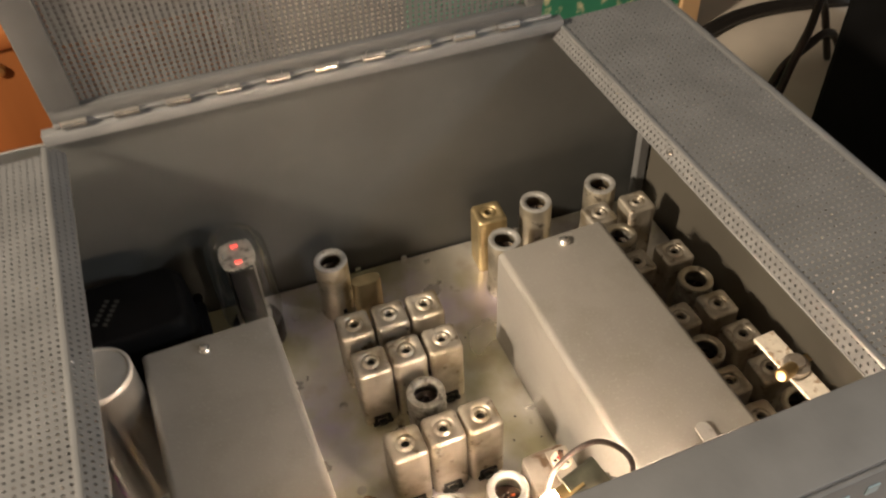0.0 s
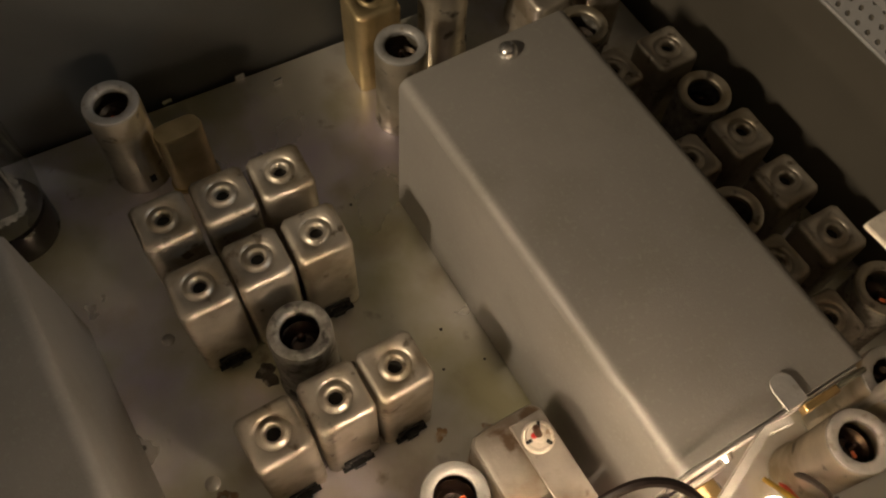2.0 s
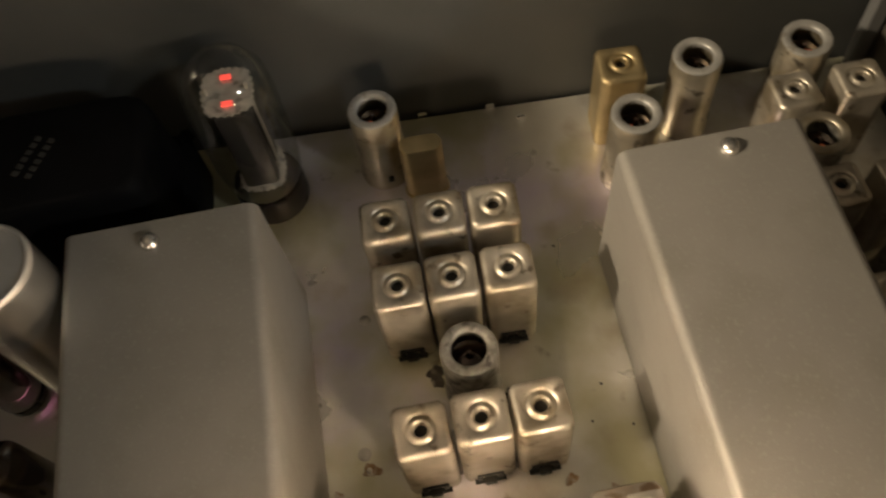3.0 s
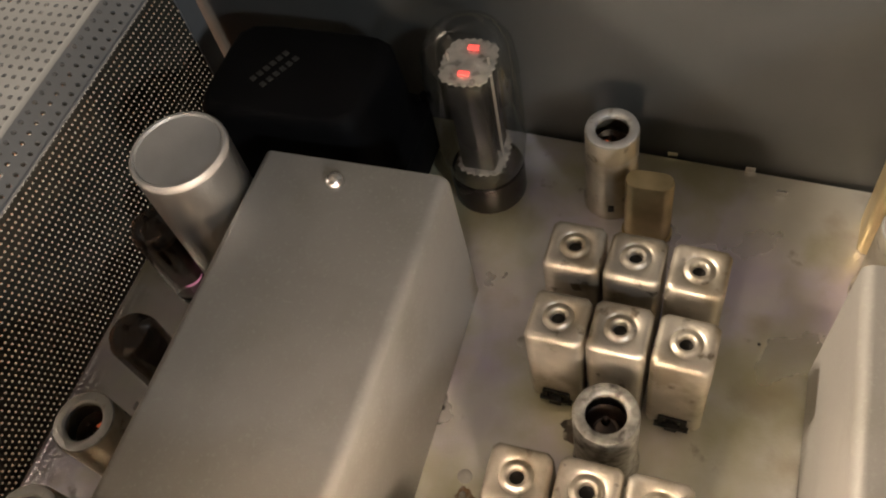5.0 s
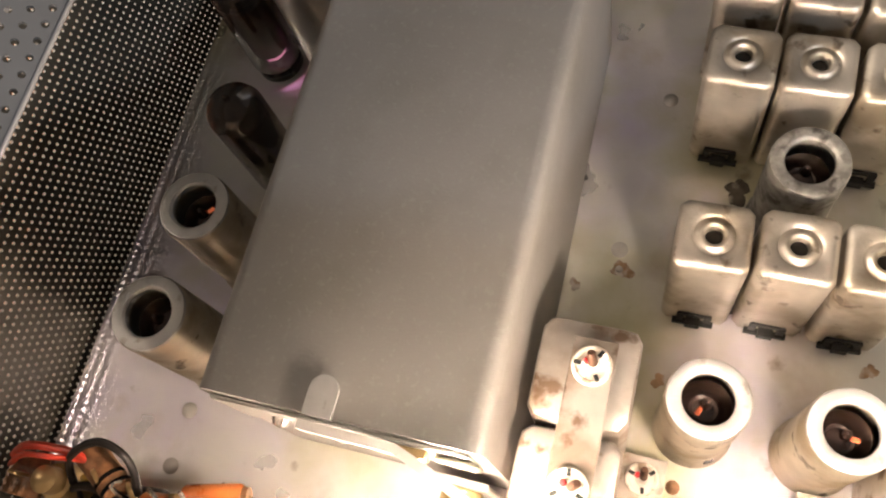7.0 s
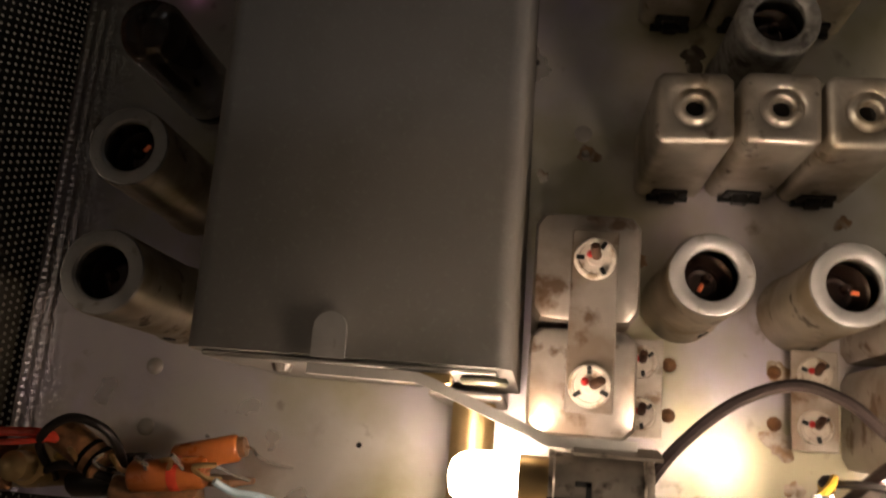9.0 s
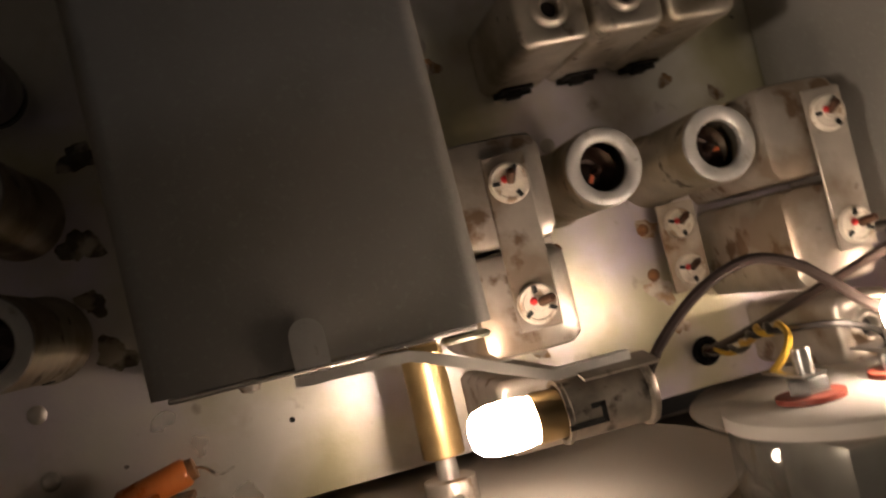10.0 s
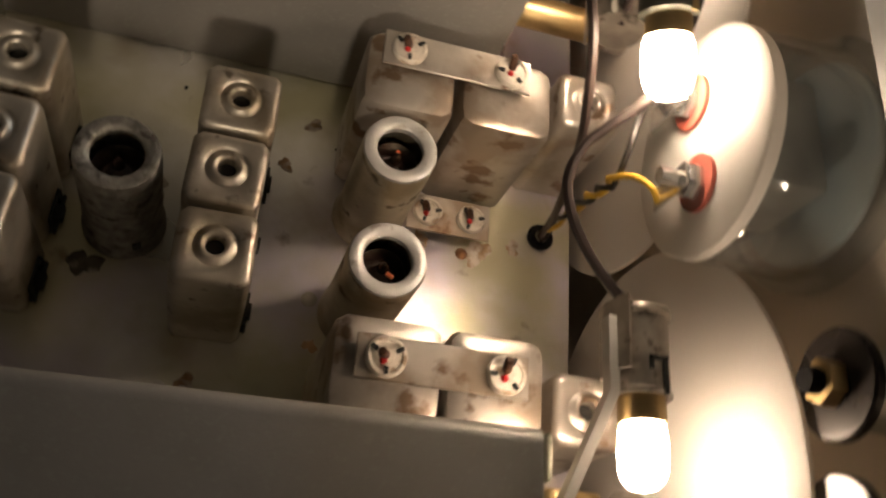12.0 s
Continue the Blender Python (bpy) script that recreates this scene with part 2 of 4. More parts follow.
# ---- mesh helpers ----
def part(name, bm, mat, parent=None, label="", smooth=40):
    me = bpy.data.meshes.new(name)
    bmesh.ops.recalc_face_normals(bm, faces=bm.faces[:])
    bm.to_mesh(me)
    bm.free()
    me.materials.append(mat)
    if smooth:
        me.polygons.foreach_set("use_smooth", [True] * len(me.polygons))
        me.set_sharp_from_angle(angle=radians(smooth))
    ob = new(name, me)
    if parent:
        ob.parent = parent
    if label:
        ob["label"] = label
    return ob


def thing(name, label, category, group="", at=(0, 0, 0), turn=0.0):
    ob = new(name)
    ob.empty_display_size = 0.01
    ob.matrix_basis = pose(*at, 0, 0, turn)
    return tagged(ob, label, category, group)


def box_bm(x0, x1, y0, y1, z0, z1, bevel=0.0, segs=2, bm=None):
    own = bmesh.new()
    bmesh.ops.create_cube(own, size=1)
    for v in own.verts:
        v.co = Vector(((x0 + x1) / 2 + v.co.x * (x1 - x0), (y0 + y1) / 2 + v.co.y * (y1 - y0), (z0 + z1) / 2 + v.co.z * (z1 - z0)))
    if bevel:
        bmesh.ops.bevel(own, geom=own.edges[:], offset=bevel, segments=segs, profile=0.5, affect="EDGES")
    return join(bm, own) if bm else own


def join(bm, other):
    me = bpy.data.meshes.new("tmp")
    other.to_mesh(me)
    other.free()
    bm.from_mesh(me)
    bpy.data.meshes.remove(me)
    return bm


def moved(bm, m):
    bmesh.ops.transform(bm, matrix=m, verts=bm.verts[:])
    return bm


def lathe(profile, segs=28, bm=None, m=None):
    """Turns (radius, z) pairs about the z axis."""
    own = bmesh.new()
    rings = []
    for r, z in profile:
        if r < 1e-6:
            rings.append([own.verts.new((0, 0, z))])
        else:
            rings.append([own.verts.new((r * math.cos(2 * math.pi * i / segs), r * math.sin(2 * math.pi * i / segs), z)) for i in range(segs)])
    for a, b in zip(rings, rings[1:]):
        for i in range(segs):
            j = (i + 1) % segs
            if len(a) == 1 and len(b) == 1:
                continue
            if len(a) == 1:
                own.faces.new((a[0], b[i], b[j]))
            elif len(b) == 1:
                own.faces.new((a[i], a[j], b[0]))
            else:
                own.faces.new((a[i], a[j], b[j], b[i]))
    if m:
        moved(own, m)
    return join(bm, own) if bm else own


def loft(rings, cap_first=True, cap_last=True):
    own = bmesh.new()
    vs = [[own.verts.new(p) for p in ring] for ring in rings]
    n = len(vs[0])
    for a, b in zip(vs, vs[1:]):
        for i in range(n):
            own.faces.new((a[i], a[(i + 1) % n], b[(i + 1) % n], b[i]))
    if cap_first:
        own.faces.new(vs[0][::-1])
    if cap_last:
        own.faces.new(vs[-1])
    return own


def squircle(half_x, half_y, corner, z, n=32):
    """A rounded rectangle, its points spread by angle so that it lofts into circles."""
    pts = []
    for i in range(n):
        a = 2 * math.pi * (i + 0.5) / n
        c, s = math.cos(a), math.sin(a)
        k = min(half_x / max(abs(c), 1e-9), half_y / max(abs(s), 1e-9))
        x, y = c * k, s * k
        ex, ey = half_x - corner, half_y - corner
        if abs(x) > ex and abs(y) > ey:
            dx, dy = abs(x) - ex, abs(y) - ey
            d = math.hypot(dx, dy)
            x, y = math.copysign(ex + dx / d * corner, x), math.copysign(ey + dy / d * corner, y)
        pts.append((x, y, z))
    return pts


def circle(r, z, n=32):
    return [(r * math.cos(2 * math.pi * (i + 0.5) / n), r * math.sin(2 * math.pi * (i + 0.5) / n), z) for i in range(n)]


def sweep(points, r, sides=8, steps=8, bm=None):
    """A round wire through the points."""
    pts = [Vector(p) for p in points]
    line = []
    for i in range(len(pts) - 1):
        p0, p1, p2, p3 = pts[max(i - 1, 0)], pts[i], pts[i + 1], pts[min(i + 2, len(pts) - 1)]
        for k in range(steps):
            u = k / steps
            line.append(0.5 * (2 * p1 + (p2 - p0) * u + (2 * p0 - 5 * p1 + 4 * p2 - p3) * u * u + (3 * p1 - p0 - 3 * p2 + p3) * u ** 3))
    line.append(pts[-1])
    normal = None
    rings = []
    for i, p in enumerate(line):
        d = (line[min(i + 1, len(line) - 1)] - line[max(i - 1, 0)]).normalized()
        if normal is None:
            normal = d.orthogonal().normalized()
        normal = (normal - d * normal.dot(d)).normalized()
        side = d.cross(normal)
        rings.append([p + r * (math.cos(2 * math.pi * k / sides) * normal + math.sin(2 * math.pi * k / sides) * side) for k in range(sides)])
    own = loft(rings)
    return join(bm, own) if bm else own


def strip_bm(path, width_dir, width, thick):
    """A flat strip bent along a path; width_dir is the way its width lies."""
    pts, w = [Vector(p) for p in path], Vector(width_dir).normalized() * width / 2
    rings = []
    for i, p in enumerate(pts):
        d = (pts[min(i + 1, len(pts) - 1)] - pts[max(i - 1, 0)]).normalized()
        n = d.cross(w).normalized() * thick / 2
        rings.append([p + w + n, p - w + n, p - w - n, p + w - n])
    return loft(rings)


def perforated(nu, nv, pitch_u, pitch_v, hole, thick, origin, du, dv, stagger=0.5):
    """A sheet with round holes in rows, one cell a hole; du and dv are its two ways."""
    du, dv = np.array(du, float), np.array(dv, float)
    nrm = np.cross(du, dv)
    nrm /= np.linalg.norm(nrm)
    ang = (np.arange(8) + 0.0) * np.pi / 4
    outer = np.array([(0.5, 0), (0.5, 0.5), (0, 0.5), (-0.5, 0.5), (-0.5, 0), (-0.5, -0.5), (0, -0.5), (0.5, -0.5)]) * (pitch_u, pitch_v)
    inner = np.stack([np.cos(ang), np.sin(ang)], 1) * hole
    cell = np.concatenate([outer, inner])
    iu, iv = np.meshgrid(np.arange(nu), np.arange(nv), indexing="ij")
    cu = (iu + 0.5 + stagger * (iv % 2)) * pitch_u
    cv = (iv + 0.5) * pitch_v
    centres = np.stack([cu.ravel(), cv.ravel()], 1)
    flat = (centres[:, None, :] + cell[None]).reshape(-1, 2)
    top = np.array(origin) + flat[:, :1] * du + flat[:, 1:] * dv
    verts = np.concatenate([top, top - nrm * thick])
    n = len(centres)
    half = n * 16
    base = (np.arange(n) * 16)[:, None]
    k, j = np.arange(8), (np.arange(8) + 1) % 8
    up = np.stack([base + k, base + j, base + 8 + j, base + 8 + k], -1).reshape(-1, 4)
    down = up[:, ::-1] + half
    wall = np.stack([base + 8 + k, base + 8 + j, base + 8 + j + half, base + 8 + k + half], -1).reshape(-1, 4)
    faces = np.concatenate([up, down, wall])
    _, first, index = np.unique(np.round(verts * 1e5).astype(np.int64), axis=0, return_index=True, return_inverse=True)
    return verts[first], index.reshape(-1)[faces]


def sheet(name, args, mat, parent, label=""):
    verts, faces = perforated(*args)
    me = bpy.data.meshes.new(name)
    me.from_pydata(verts.tolist(), [], faces.tolist())
    me.materials.append(mat)
    ob = new(name, me)
    ob.parent = parent
    if label:
        ob["label"] = label
    return ob


# ---- room ----
def slab(name, x0, x1, y0, y1, z0, z1, mat, label, category, kind="structure", bevel=0.0):
    ob = part(name, box_bm(x0, x1, y0, y1, z0, z1, bevel), mat, smooth=30 if bevel else 0)
    return tagged(ob, label, category, "", kind)


TABLE = -0.085
slab("bench_top", 0.05, 1.3, -0.5, 0.95, TABLE - 0.03, TABLE, M_TABLE, "pale bench top under the receiver", "bench", bevel=0.004)
slab("bench_top", -1.2, 0.0495, -0.5, 0.95, TABLE - 0.03, TABLE, M_WOOD, "orange-brown wooden bench top beside the pale one", "bench", bevel=0.004)
slab("floor", -2.0, 2.0, -1.6, 2.0, -0.90, -0.85, M_WOOD, "brown wooden floor under the bench", "floor")
slab("ceiling", -2.0, 2.0, -1.6, 2.0, 1.75, 1.80, M_CEILING, "plain unseen ceiling, toned to set the bounce light", "ceiling")
slab("wall_north", -2.0, 2.0, 2.0, 2.1, -0.85, 1.75, M_WALL, "plain unseen wall behind bench, dark to limit fill light", "wall")
slab("wall_south", -2.0, 2.0, -1.7, -1.6, -0.85, 1.75, M_WALL, "plain unseen wall, dark to limit fill light", "wall")
slab("wall_east", 2.0, 2.1, -1.6, 2.0, -0.85, 1.75, M_WALL, "plain unseen wall, dark to limit fill light", "wall")
slab("wall_west", -2.1, -2.0, -1.6, 2.0, -0.85, 1.75, M_WALL, "plain unseen wall, dark to limit fill light", "wall")

# ---- radio cabinet ----
TOP, LIP = 0.155, 0.141
XL, XR, YF, YR = -0.157, 0.270, 0.102, 0.402
SL, SR, SF = -0.0845, 0.2000, 0.128
REAR = -3.0  # the rear panel stands a little askew


def build_cabinet():
    cab = thing("receiver_cabinet", "grey painted steel radio cabinet with perforated sides, lid open", "cabinet")
    side = sheet("side_panel", (123, 65, 0.0024, 0.0034, 0.00062, 0.0008, (XL, YF + 0.002, -0.066), (0, 1, 0), (0, 0, 1)), M_PERF_SHADED, cab, "perforated grey steel side, shade put into its colour")
    part("bottom_rail", box_bm(XL - 0.001, XL + 0.0004, YF, YR + 0.005, -0.080, -0.064), M_PAINT, cab)
    part("corner_rail", box_bm(XL - 0.001, XL + 0.001, 0.3985, YR + 0.008, -0.064, TOP), M_PAINT, cab)
    part("side_panel", box_bm(XR - 0.0005, XR + 0.0012, YF, YR - 0.002, -0.080, TOP - 0.002, 0.0004, 1), M_SIDE_SHADED, cab, "solid brown-grey steel side, toned down for shade")
    rear = part("rear_panel", box_bm(-0.165, 0.275, 0, 0.0014, -0.080, TOP - 0.003, 0.0004, 1), M_PAINT_SHADED, cab, "smooth grey painted steel back, darkened for shade")
    rear.matrix_basis = pose(0, 0.4045, 0, 0, 0, REAR)
    part("corner_post", moved(box_bm(-0.004, 0.004, -0.003, 0.003, -0.08, TOP - 0.004, 0.001, 1), Matrix.Translation((0.264, 0.384, 0))), M_PAINT, cab)
    part("bottom_panel", box_bm(XL, XR, YF, YR + 0.012, -0.080, -0.0785), M_PAINT, cab)
    for x in (XL + 0.03, XR - 0.03):
        for y in (YF + 0.03, YR - 0.03):
            part("foot", lathe([(0, 0), (0.010, 0), (0.011, -0.005), (0, -0.005)], 16, m=Matrix.Translation((x, y, -0.080))), M_BLACK, cab, "black rubber foot")
    # perforated strips beside the opening, each with a turned-down lip
    for x0, n, edge, side, out, down in ((XL + 0.0005, 22, SL, 1, 0.0080, 0.0050), (SR + 0.0016, 20, SR, -1, 0.0030, 0.0088)):
        sheet("top_strip", (n, 86, 0.0032, 0.0033, 0.00078, 0.0008, (x0, YF + 0.010, TOP), (1, 0, 0), (0, 1, 0), 0.0), M_PERF, cab, "perforated grey strip beside the opening")
        slope = Vector((side * out, 0, -down)).normalized()
        sheet("lip", (82, 3, 0.0033, 0.0030, 0.00070, 0.0008, (edge, 0.128, TOP), (0, 1, 0), tuple(slope)), M_PERF, cab, "turned-down perforated lip")
        foot = edge + side * out * 0.97
        part("edge_fold", box_bm(edge - 0.0024, edge + 0.0006, SF - 0.004, 0.402, TOP - 0.0018, TOP + 0.0005, 0.0006, 2) if side > 0 else box_bm(edge - 0.0006, edge + 0.0020, SF - 0.004, 0.392, TOP - 0.0018, TOP + 0.0005, 0.0006, 2), M_PAINT, cab)
        part("lip_edge", box_bm(foot - 0.0004, foot + 0.0004, SF, 0.396, TOP - down - 0.0008, TOP - down + 0.0004, 0.0003, 1), M_PAINT, cab)
    part("edge_fold", box_bm(XL - 0.0022, XL + 0.0022, YF, 0.404, TOP - 0.0030, TOP + 0.0006, 0.0009, 2), M_PAINT, cab)
    part("edge_fold", box_bm(XR - 0.0040, XR + 0.0006, YF, 0.392, TOP - 0.0040, TOP + 0.0006, 0.0012, 2), M_PAINT, cab)
    part("rear_strip", moved(box_bm(-0.0850, 0.2020, -0.006, 0.001, TOP - 0.0026, TOP + 0.0042, 0.0007, 2), pose(0, 0.4060, 0, 0, 0, REAR)), M_PAINT, cab)
    part("front_strip", box_bm(XL, XR + 0.001, YF - 0.004, SF, TOP - 0.0015, TOP + 0.0012, 0.0010, 2), M_PAINT, cab, "plain grey painted front edge")
    part("front_lip", box_bm(SL + 0.007, SR - 0.003, SF - 0.0016, SF + 0.0002, LIP - 0.001, TOP - 0.0015, 0.0004, 1), M_PAINT, cab)
    part("front_panel", box_bm(XL - 0.004, XR + 0.004, YF - 0.006, YF - 0.003, -0.084, TOP - 0.002, 0.0012, 2), M_PAINT, cab, "grey painted steel front")
    for x, w in ((0.148, 0.012), (0.168, 0.005), (0.183, 0.009)):
        part("legend_bar", box_bm(x, x + w, YF - 0.0066, YF - 0.0055, TOP - 0.016, TOP - 0.011), M_LIGHT_BLUE, cab)
    part("strip_screw", lathe([(0.0, 0.0016), (0.0013, 0.0012), (0.0018, 0.0)], 12, m=pose(SR - 0.0018, 0.272, TOP - 0.004, 0, -70, 0)), M_SCREW, cab)
    # lid, standing open and leaning back on its piano hinge
    lid = new("lid")
    lid.parent = cab
    lid.matrix_basis = pose(0.0, 0.4075, TOP + 0.006, 0, 0, REAR) @ pose(0, 0, 0, 8, 0, 0)
    x0, x1, h = -0.078, 0.190, 0.245
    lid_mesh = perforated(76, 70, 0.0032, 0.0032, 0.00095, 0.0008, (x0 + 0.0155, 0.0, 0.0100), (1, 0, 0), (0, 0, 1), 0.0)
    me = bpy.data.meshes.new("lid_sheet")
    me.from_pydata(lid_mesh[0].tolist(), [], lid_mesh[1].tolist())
    me.materials.append(M_LID_SHADED)
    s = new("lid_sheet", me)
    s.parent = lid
    part("lid_rail", box_bm(x0, x1, -0.003, 0.002, 0.0, 0.0100, 0.001, 2), M_LID_SHADED, lid)
    part("lid_rail", box_bm(x0, x1, -0.009, 0.002, h - 0.010, h, 0.001, 2), M_LID_SHADED, lid)
    part("lid_rail", box_bm(x0, x0 + 0.0165, -0.004, 0.002, 0.0102, h - 0.0105, 0.001, 2), M_LID_SHADED, lid)
    part("lid_rail", box_bm(x1 - 0.0105, x1, -0.004, 0.002, 0.0102, h - 0.0105, 0.001, 2), M_LID_SHADED, lid)
    hinge = new("hinge")
    hinge.parent = cab
    hinge.matrix_basis = pose(0.0, 0.4040, TOP + 0.0060, 0, 0, REAR)
    part("hinge_pin", lathe([(0, -0.078), (0.0012, -0.078), (0.0012, 0.195), (0, 0.195)], 10, m=pose(0, 0, 0, 0, 90, 0)), M_PAINT, hinge)
    for i in range(10):
        part("knuckle", moved(lathe([(0.0, 0), (0.0020, 0), (0.0025, 0.0004), (0.0025, 0.0126), (0.0020, 0.0130), (0, 0.0130)], 12), pose(-0.074 + 0.0262 * i, -0.0024, 0.0012, 0, 90, 0)), M_SCREW, hinge, "bright hinge knuckle")
    return cab


build_cabinet()


# ---- chassis ----
def build_chassis():
    ch = thing("chassis", "cadmium plated steel radio chassis with stains and rivets", "chassis")
    bm = bmesh.new()
    outline = [(-0.152, 0.1240), (0.266, 0.1240), (0.266, 0.388), (-0.152, 0.410)]
    vt = [bm.verts.new((x, y, 0)) for x, y in outline]
    vb = [bm.verts.new((x, y, -0.0014)) for x, y in outline]
    bm.faces.new(vt)
    bm.faces.new(vb[::-1])
    for i in range(4):
        j = (i + 1) % 4
        bm.faces.new((vt[i], vb[i], vb[j], vt[j]))
    part("top_plate", bm, M_CHASSIS, ch, smooth=0)
    part("front_apron", box_bm(-0.152, 0.266, 0.1240, 0.1255, -0.062, -0.0016), M_CHASSIS, ch, smooth=0)
    part("side_apron", box_bm(-0.152, -0.1505, 0.1260, 0.404, -0.062, -0.0016), M_CHASSIS, ch, smooth=0)
    part("side_apron", box_bm(0.2645, 0.266, 0.1260, 0.384, -0.062, -0.0016), M_CHASSIS, ch, smooth=0)
    part("base_rail", box_bm(-0.150, 0.264, 0.13, 0.135, -0.0775, -0.060), M_CHASSIS, ch, smooth=0)
    for x, y, r in ((0.0215, 0.300, 0.0024), (0.0145, 0.244, 0.0027), (-0.1095, 0.1640, 0.0026), (-0.1095, 0.1460, 0.0026), (0.047, 0.207, 0.0024), (0.0155, 0.2375, 0.0012), (0.112, 0.133, 0.002), (0.030, 0.180, 0.0016)):
        part("rivet", lathe([(0, 0.0009), (r * 0.6, 0.0008), (r, 0.0002), (r, -0.0004)], 14, m=Matrix.Translation((x, y, 0.0001))), M_STEEL, ch)
    for x, y, r in ((-0.001, 0.267, 0.0010), (-0.045, 0.146, 0.0008), (0.110, 0.254, 0.0006), (0.106, 0.318, 0.0006), (0.103, 0.240, 0.0005), (0.099, 0.205, 0.0005), (0.118, 0.236, 0.0005), (0.010, 0.210, 0.0015)):
        part("small_hole", lathe([(0, 0.0002), (r, 0.0002), (r, -0.0002)], 12, m=Matrix.Translation((x, y, 0.0001))), M_VOID, ch)
    for x, y in ((0.092, 0.3985), (0.105, 0.388), (0.060, 0.4010)):
        part("solder_lug", box_bm(x, x + 0.004, y - 0.0015, y - 0.0007, 0, 0.003), M_SCREW, ch)
    return ch


chassis = build_chassis()


# ---- tuning gang covers ----
def build_cover(front, rear, y0, y1, high, low, label, at_knob):
    """A folded sheet cover: rounded long edges, square ends, its top a little higher in front."""
    co = thing("tuning_gang_cover", label, "metal cover", "tuning gang covers")
    r = 0.0040

    def section(y):
        u = (y - y0) / (y1 - y0)
        x0, x1 = front[0] + (rear[0] - front[0]) * u, front[1] + (rear[1] - front[1]) * u
        h = high + (low - high) * u
        ring = [(x0 - 0.001, y, 0.0005)]
        for k in range(7):
            a = math.pi - k * math.pi / 12
            ring.append((x0 + r + r * math.cos(a), y, h - r + r * math.sin(a)))
        for k in range(7):
            a = math.pi / 2 - k * math.pi / 12
            ring.append((x1 - r + r * math.cos(a), y, h - r + r * math.sin(a)))
        return ring + [(x1 + 0.001, y, 0.0005)]

    part("shell", loft([section(y) for y in (y0, y0 + 0.0006, y1 - 0.0006, y1)]), M_COVER, co, smooth=30)
    x0, x1, h = front[0], front[1], high
    part("front_flange", box_bm(x0 + 0.003, x1 - 0.003, y0 - 0.0014, y0 - 0.0002, 0.052, h - 0.003, 0.0004, 1), M_COVER, co)
    for k in range(3):
        part("flange_screw", lathe([(0, 0.0022), (0.0019, 0.0016), (0.0026, 0)], 12, m=pose(x0 + 0.018 + 0.016 * k, y0 - 0.0014, 0.066, 90, 0, 0)), M_SCREW, co)
    part("packing_piece", box_bm(x1 - 0.024, x1 - 0.012, y0 - 0.0040, y0 - 0.0016, h - 0.0065, h - 0.0022, 0.0004, 1), M_BRASS, co, "small brass packing piece")
    part("edge_clip", box_bm(x1 - 0.0105, x1 - 0.0006, y0 - 0.0032, y0 - 0.0016, h - 0.0085, h - 0.0030, 0.0006, 1), M_OLIVE, co, "dark metal clip at the corner")
    h = low + 0.0004
    part("top_screw", lathe([(0, 0.0032), (0.0018, 0.0030), (0.0031, 0.0018), (0.0036, 0.0), (0, 0)], 18, m=Matrix.Translation((at_knob[0], at_knob[1], h))), M_SCREW, co, "bright domed screw")
    return co


build_cover((-0.0690, -0.0008), (-0.0722, -0.0028), 0.1640, 0.3185, 0.0785, 0.0745, "satin grey sheet metal cover beside round can", (-0.0405, 0.3095))
build_cover((0.1245, 0.1900), (0.1245, 0.1905), 0.163, 0.3100, 0.0775, 0.0750, "satin grey sheet metal cover between rows of cans", (0.1620, 0.3030))


# ---- coil cans ----
def build_coil_can(label, half, height, mat, group, clip=True):
    can = thing("coil_can", label, "coil can", group)
    c = half * 0.22
    rings = [squircle(half, half, c, 0.0004), squircle(half, half, c, height - 0.0022), squircle(half - 0.0003, half - 0.0003, c, height - 0.0010), squircle(half - 0.0010, half - 0.0010, c, height - 0.0002), squircle(half - 0.0020, half - 0.0020, c, height), circle(0.0060, height), circle(0.0054, height - 0.0007), circle(0.0046, height - 0.0006), circle(0.0040, height + 0.0002), circle(0.0034, height + 0.0005), circle(0.0027, height + 0.0002), circle(0.0024, height - 0.0006), circle(0.0023, height - 0.006)]
    part("can_body", loft(rings), mat, can, smooth=50)
    part("tuning_hole", lathe([(0, 0), (0.00228, 0)], 16, m=Matrix.Translation((0, 0, height - 0.0025))), M_VOID, can, "dark tuning hole")
    if clip:
        cl = box_bm(-0.0048, 0.0048, -half - 0.0007, -half + 0.0003, 0.0055, 0.0075)
        box_bm(-0.0050, -0.0030, -half - 0.0009, -half + 0.0002, 0.0008, 0.0065, bm=cl)
        box_bm(0.0028, 0.0050, -half - 0.0009, -half + 0.0002, 0.0008, 0.0068, bm=cl)
        box_bm(-0.0022, 0.0020, -half - 0.0024, -half + 0.0002, 0.0002, 0.0034, bm=cl)
        box_bm(-0.0060, 0.0058, -half - 0.0016, -half + 0.0002, 0.0002, 0.0018, bm=cl)
        part("mounting_clip", cl, M_CLIP, can, "blackened spring clip")
    return can


proto = build_coil_can("square tarnished metal coil can with tuning hole", 0.0096, 0.0460, M_CAN, "coil cans in rows")
proto.matrix_basis = pose(0.0397, 0.235, 0, 0, 0, 0.6)
for x, y, turn in ((0.0606, 0.2357, -0.5), (0.081, 0.2355, 0.8), (0.0397, 0.290, -2), (0.0600, 0.290, -1.4), (0.081, 0.2893, -2.6), (0.039, 0.3185, -1.5), (0.060, 0.3178, -2), (0.081, 0.3168, -2.4)):
    copy_thing(proto, pose(x, y, 0, 0, 0, turn))
dark = build_coil_can("square dull metal coil can in shade beside cover", 0.0092, 0.0430, M_CAN, "coil cans in the shade", clip=False)
dark.matrix_basis = pose(0.2353, 0.2970, 0)
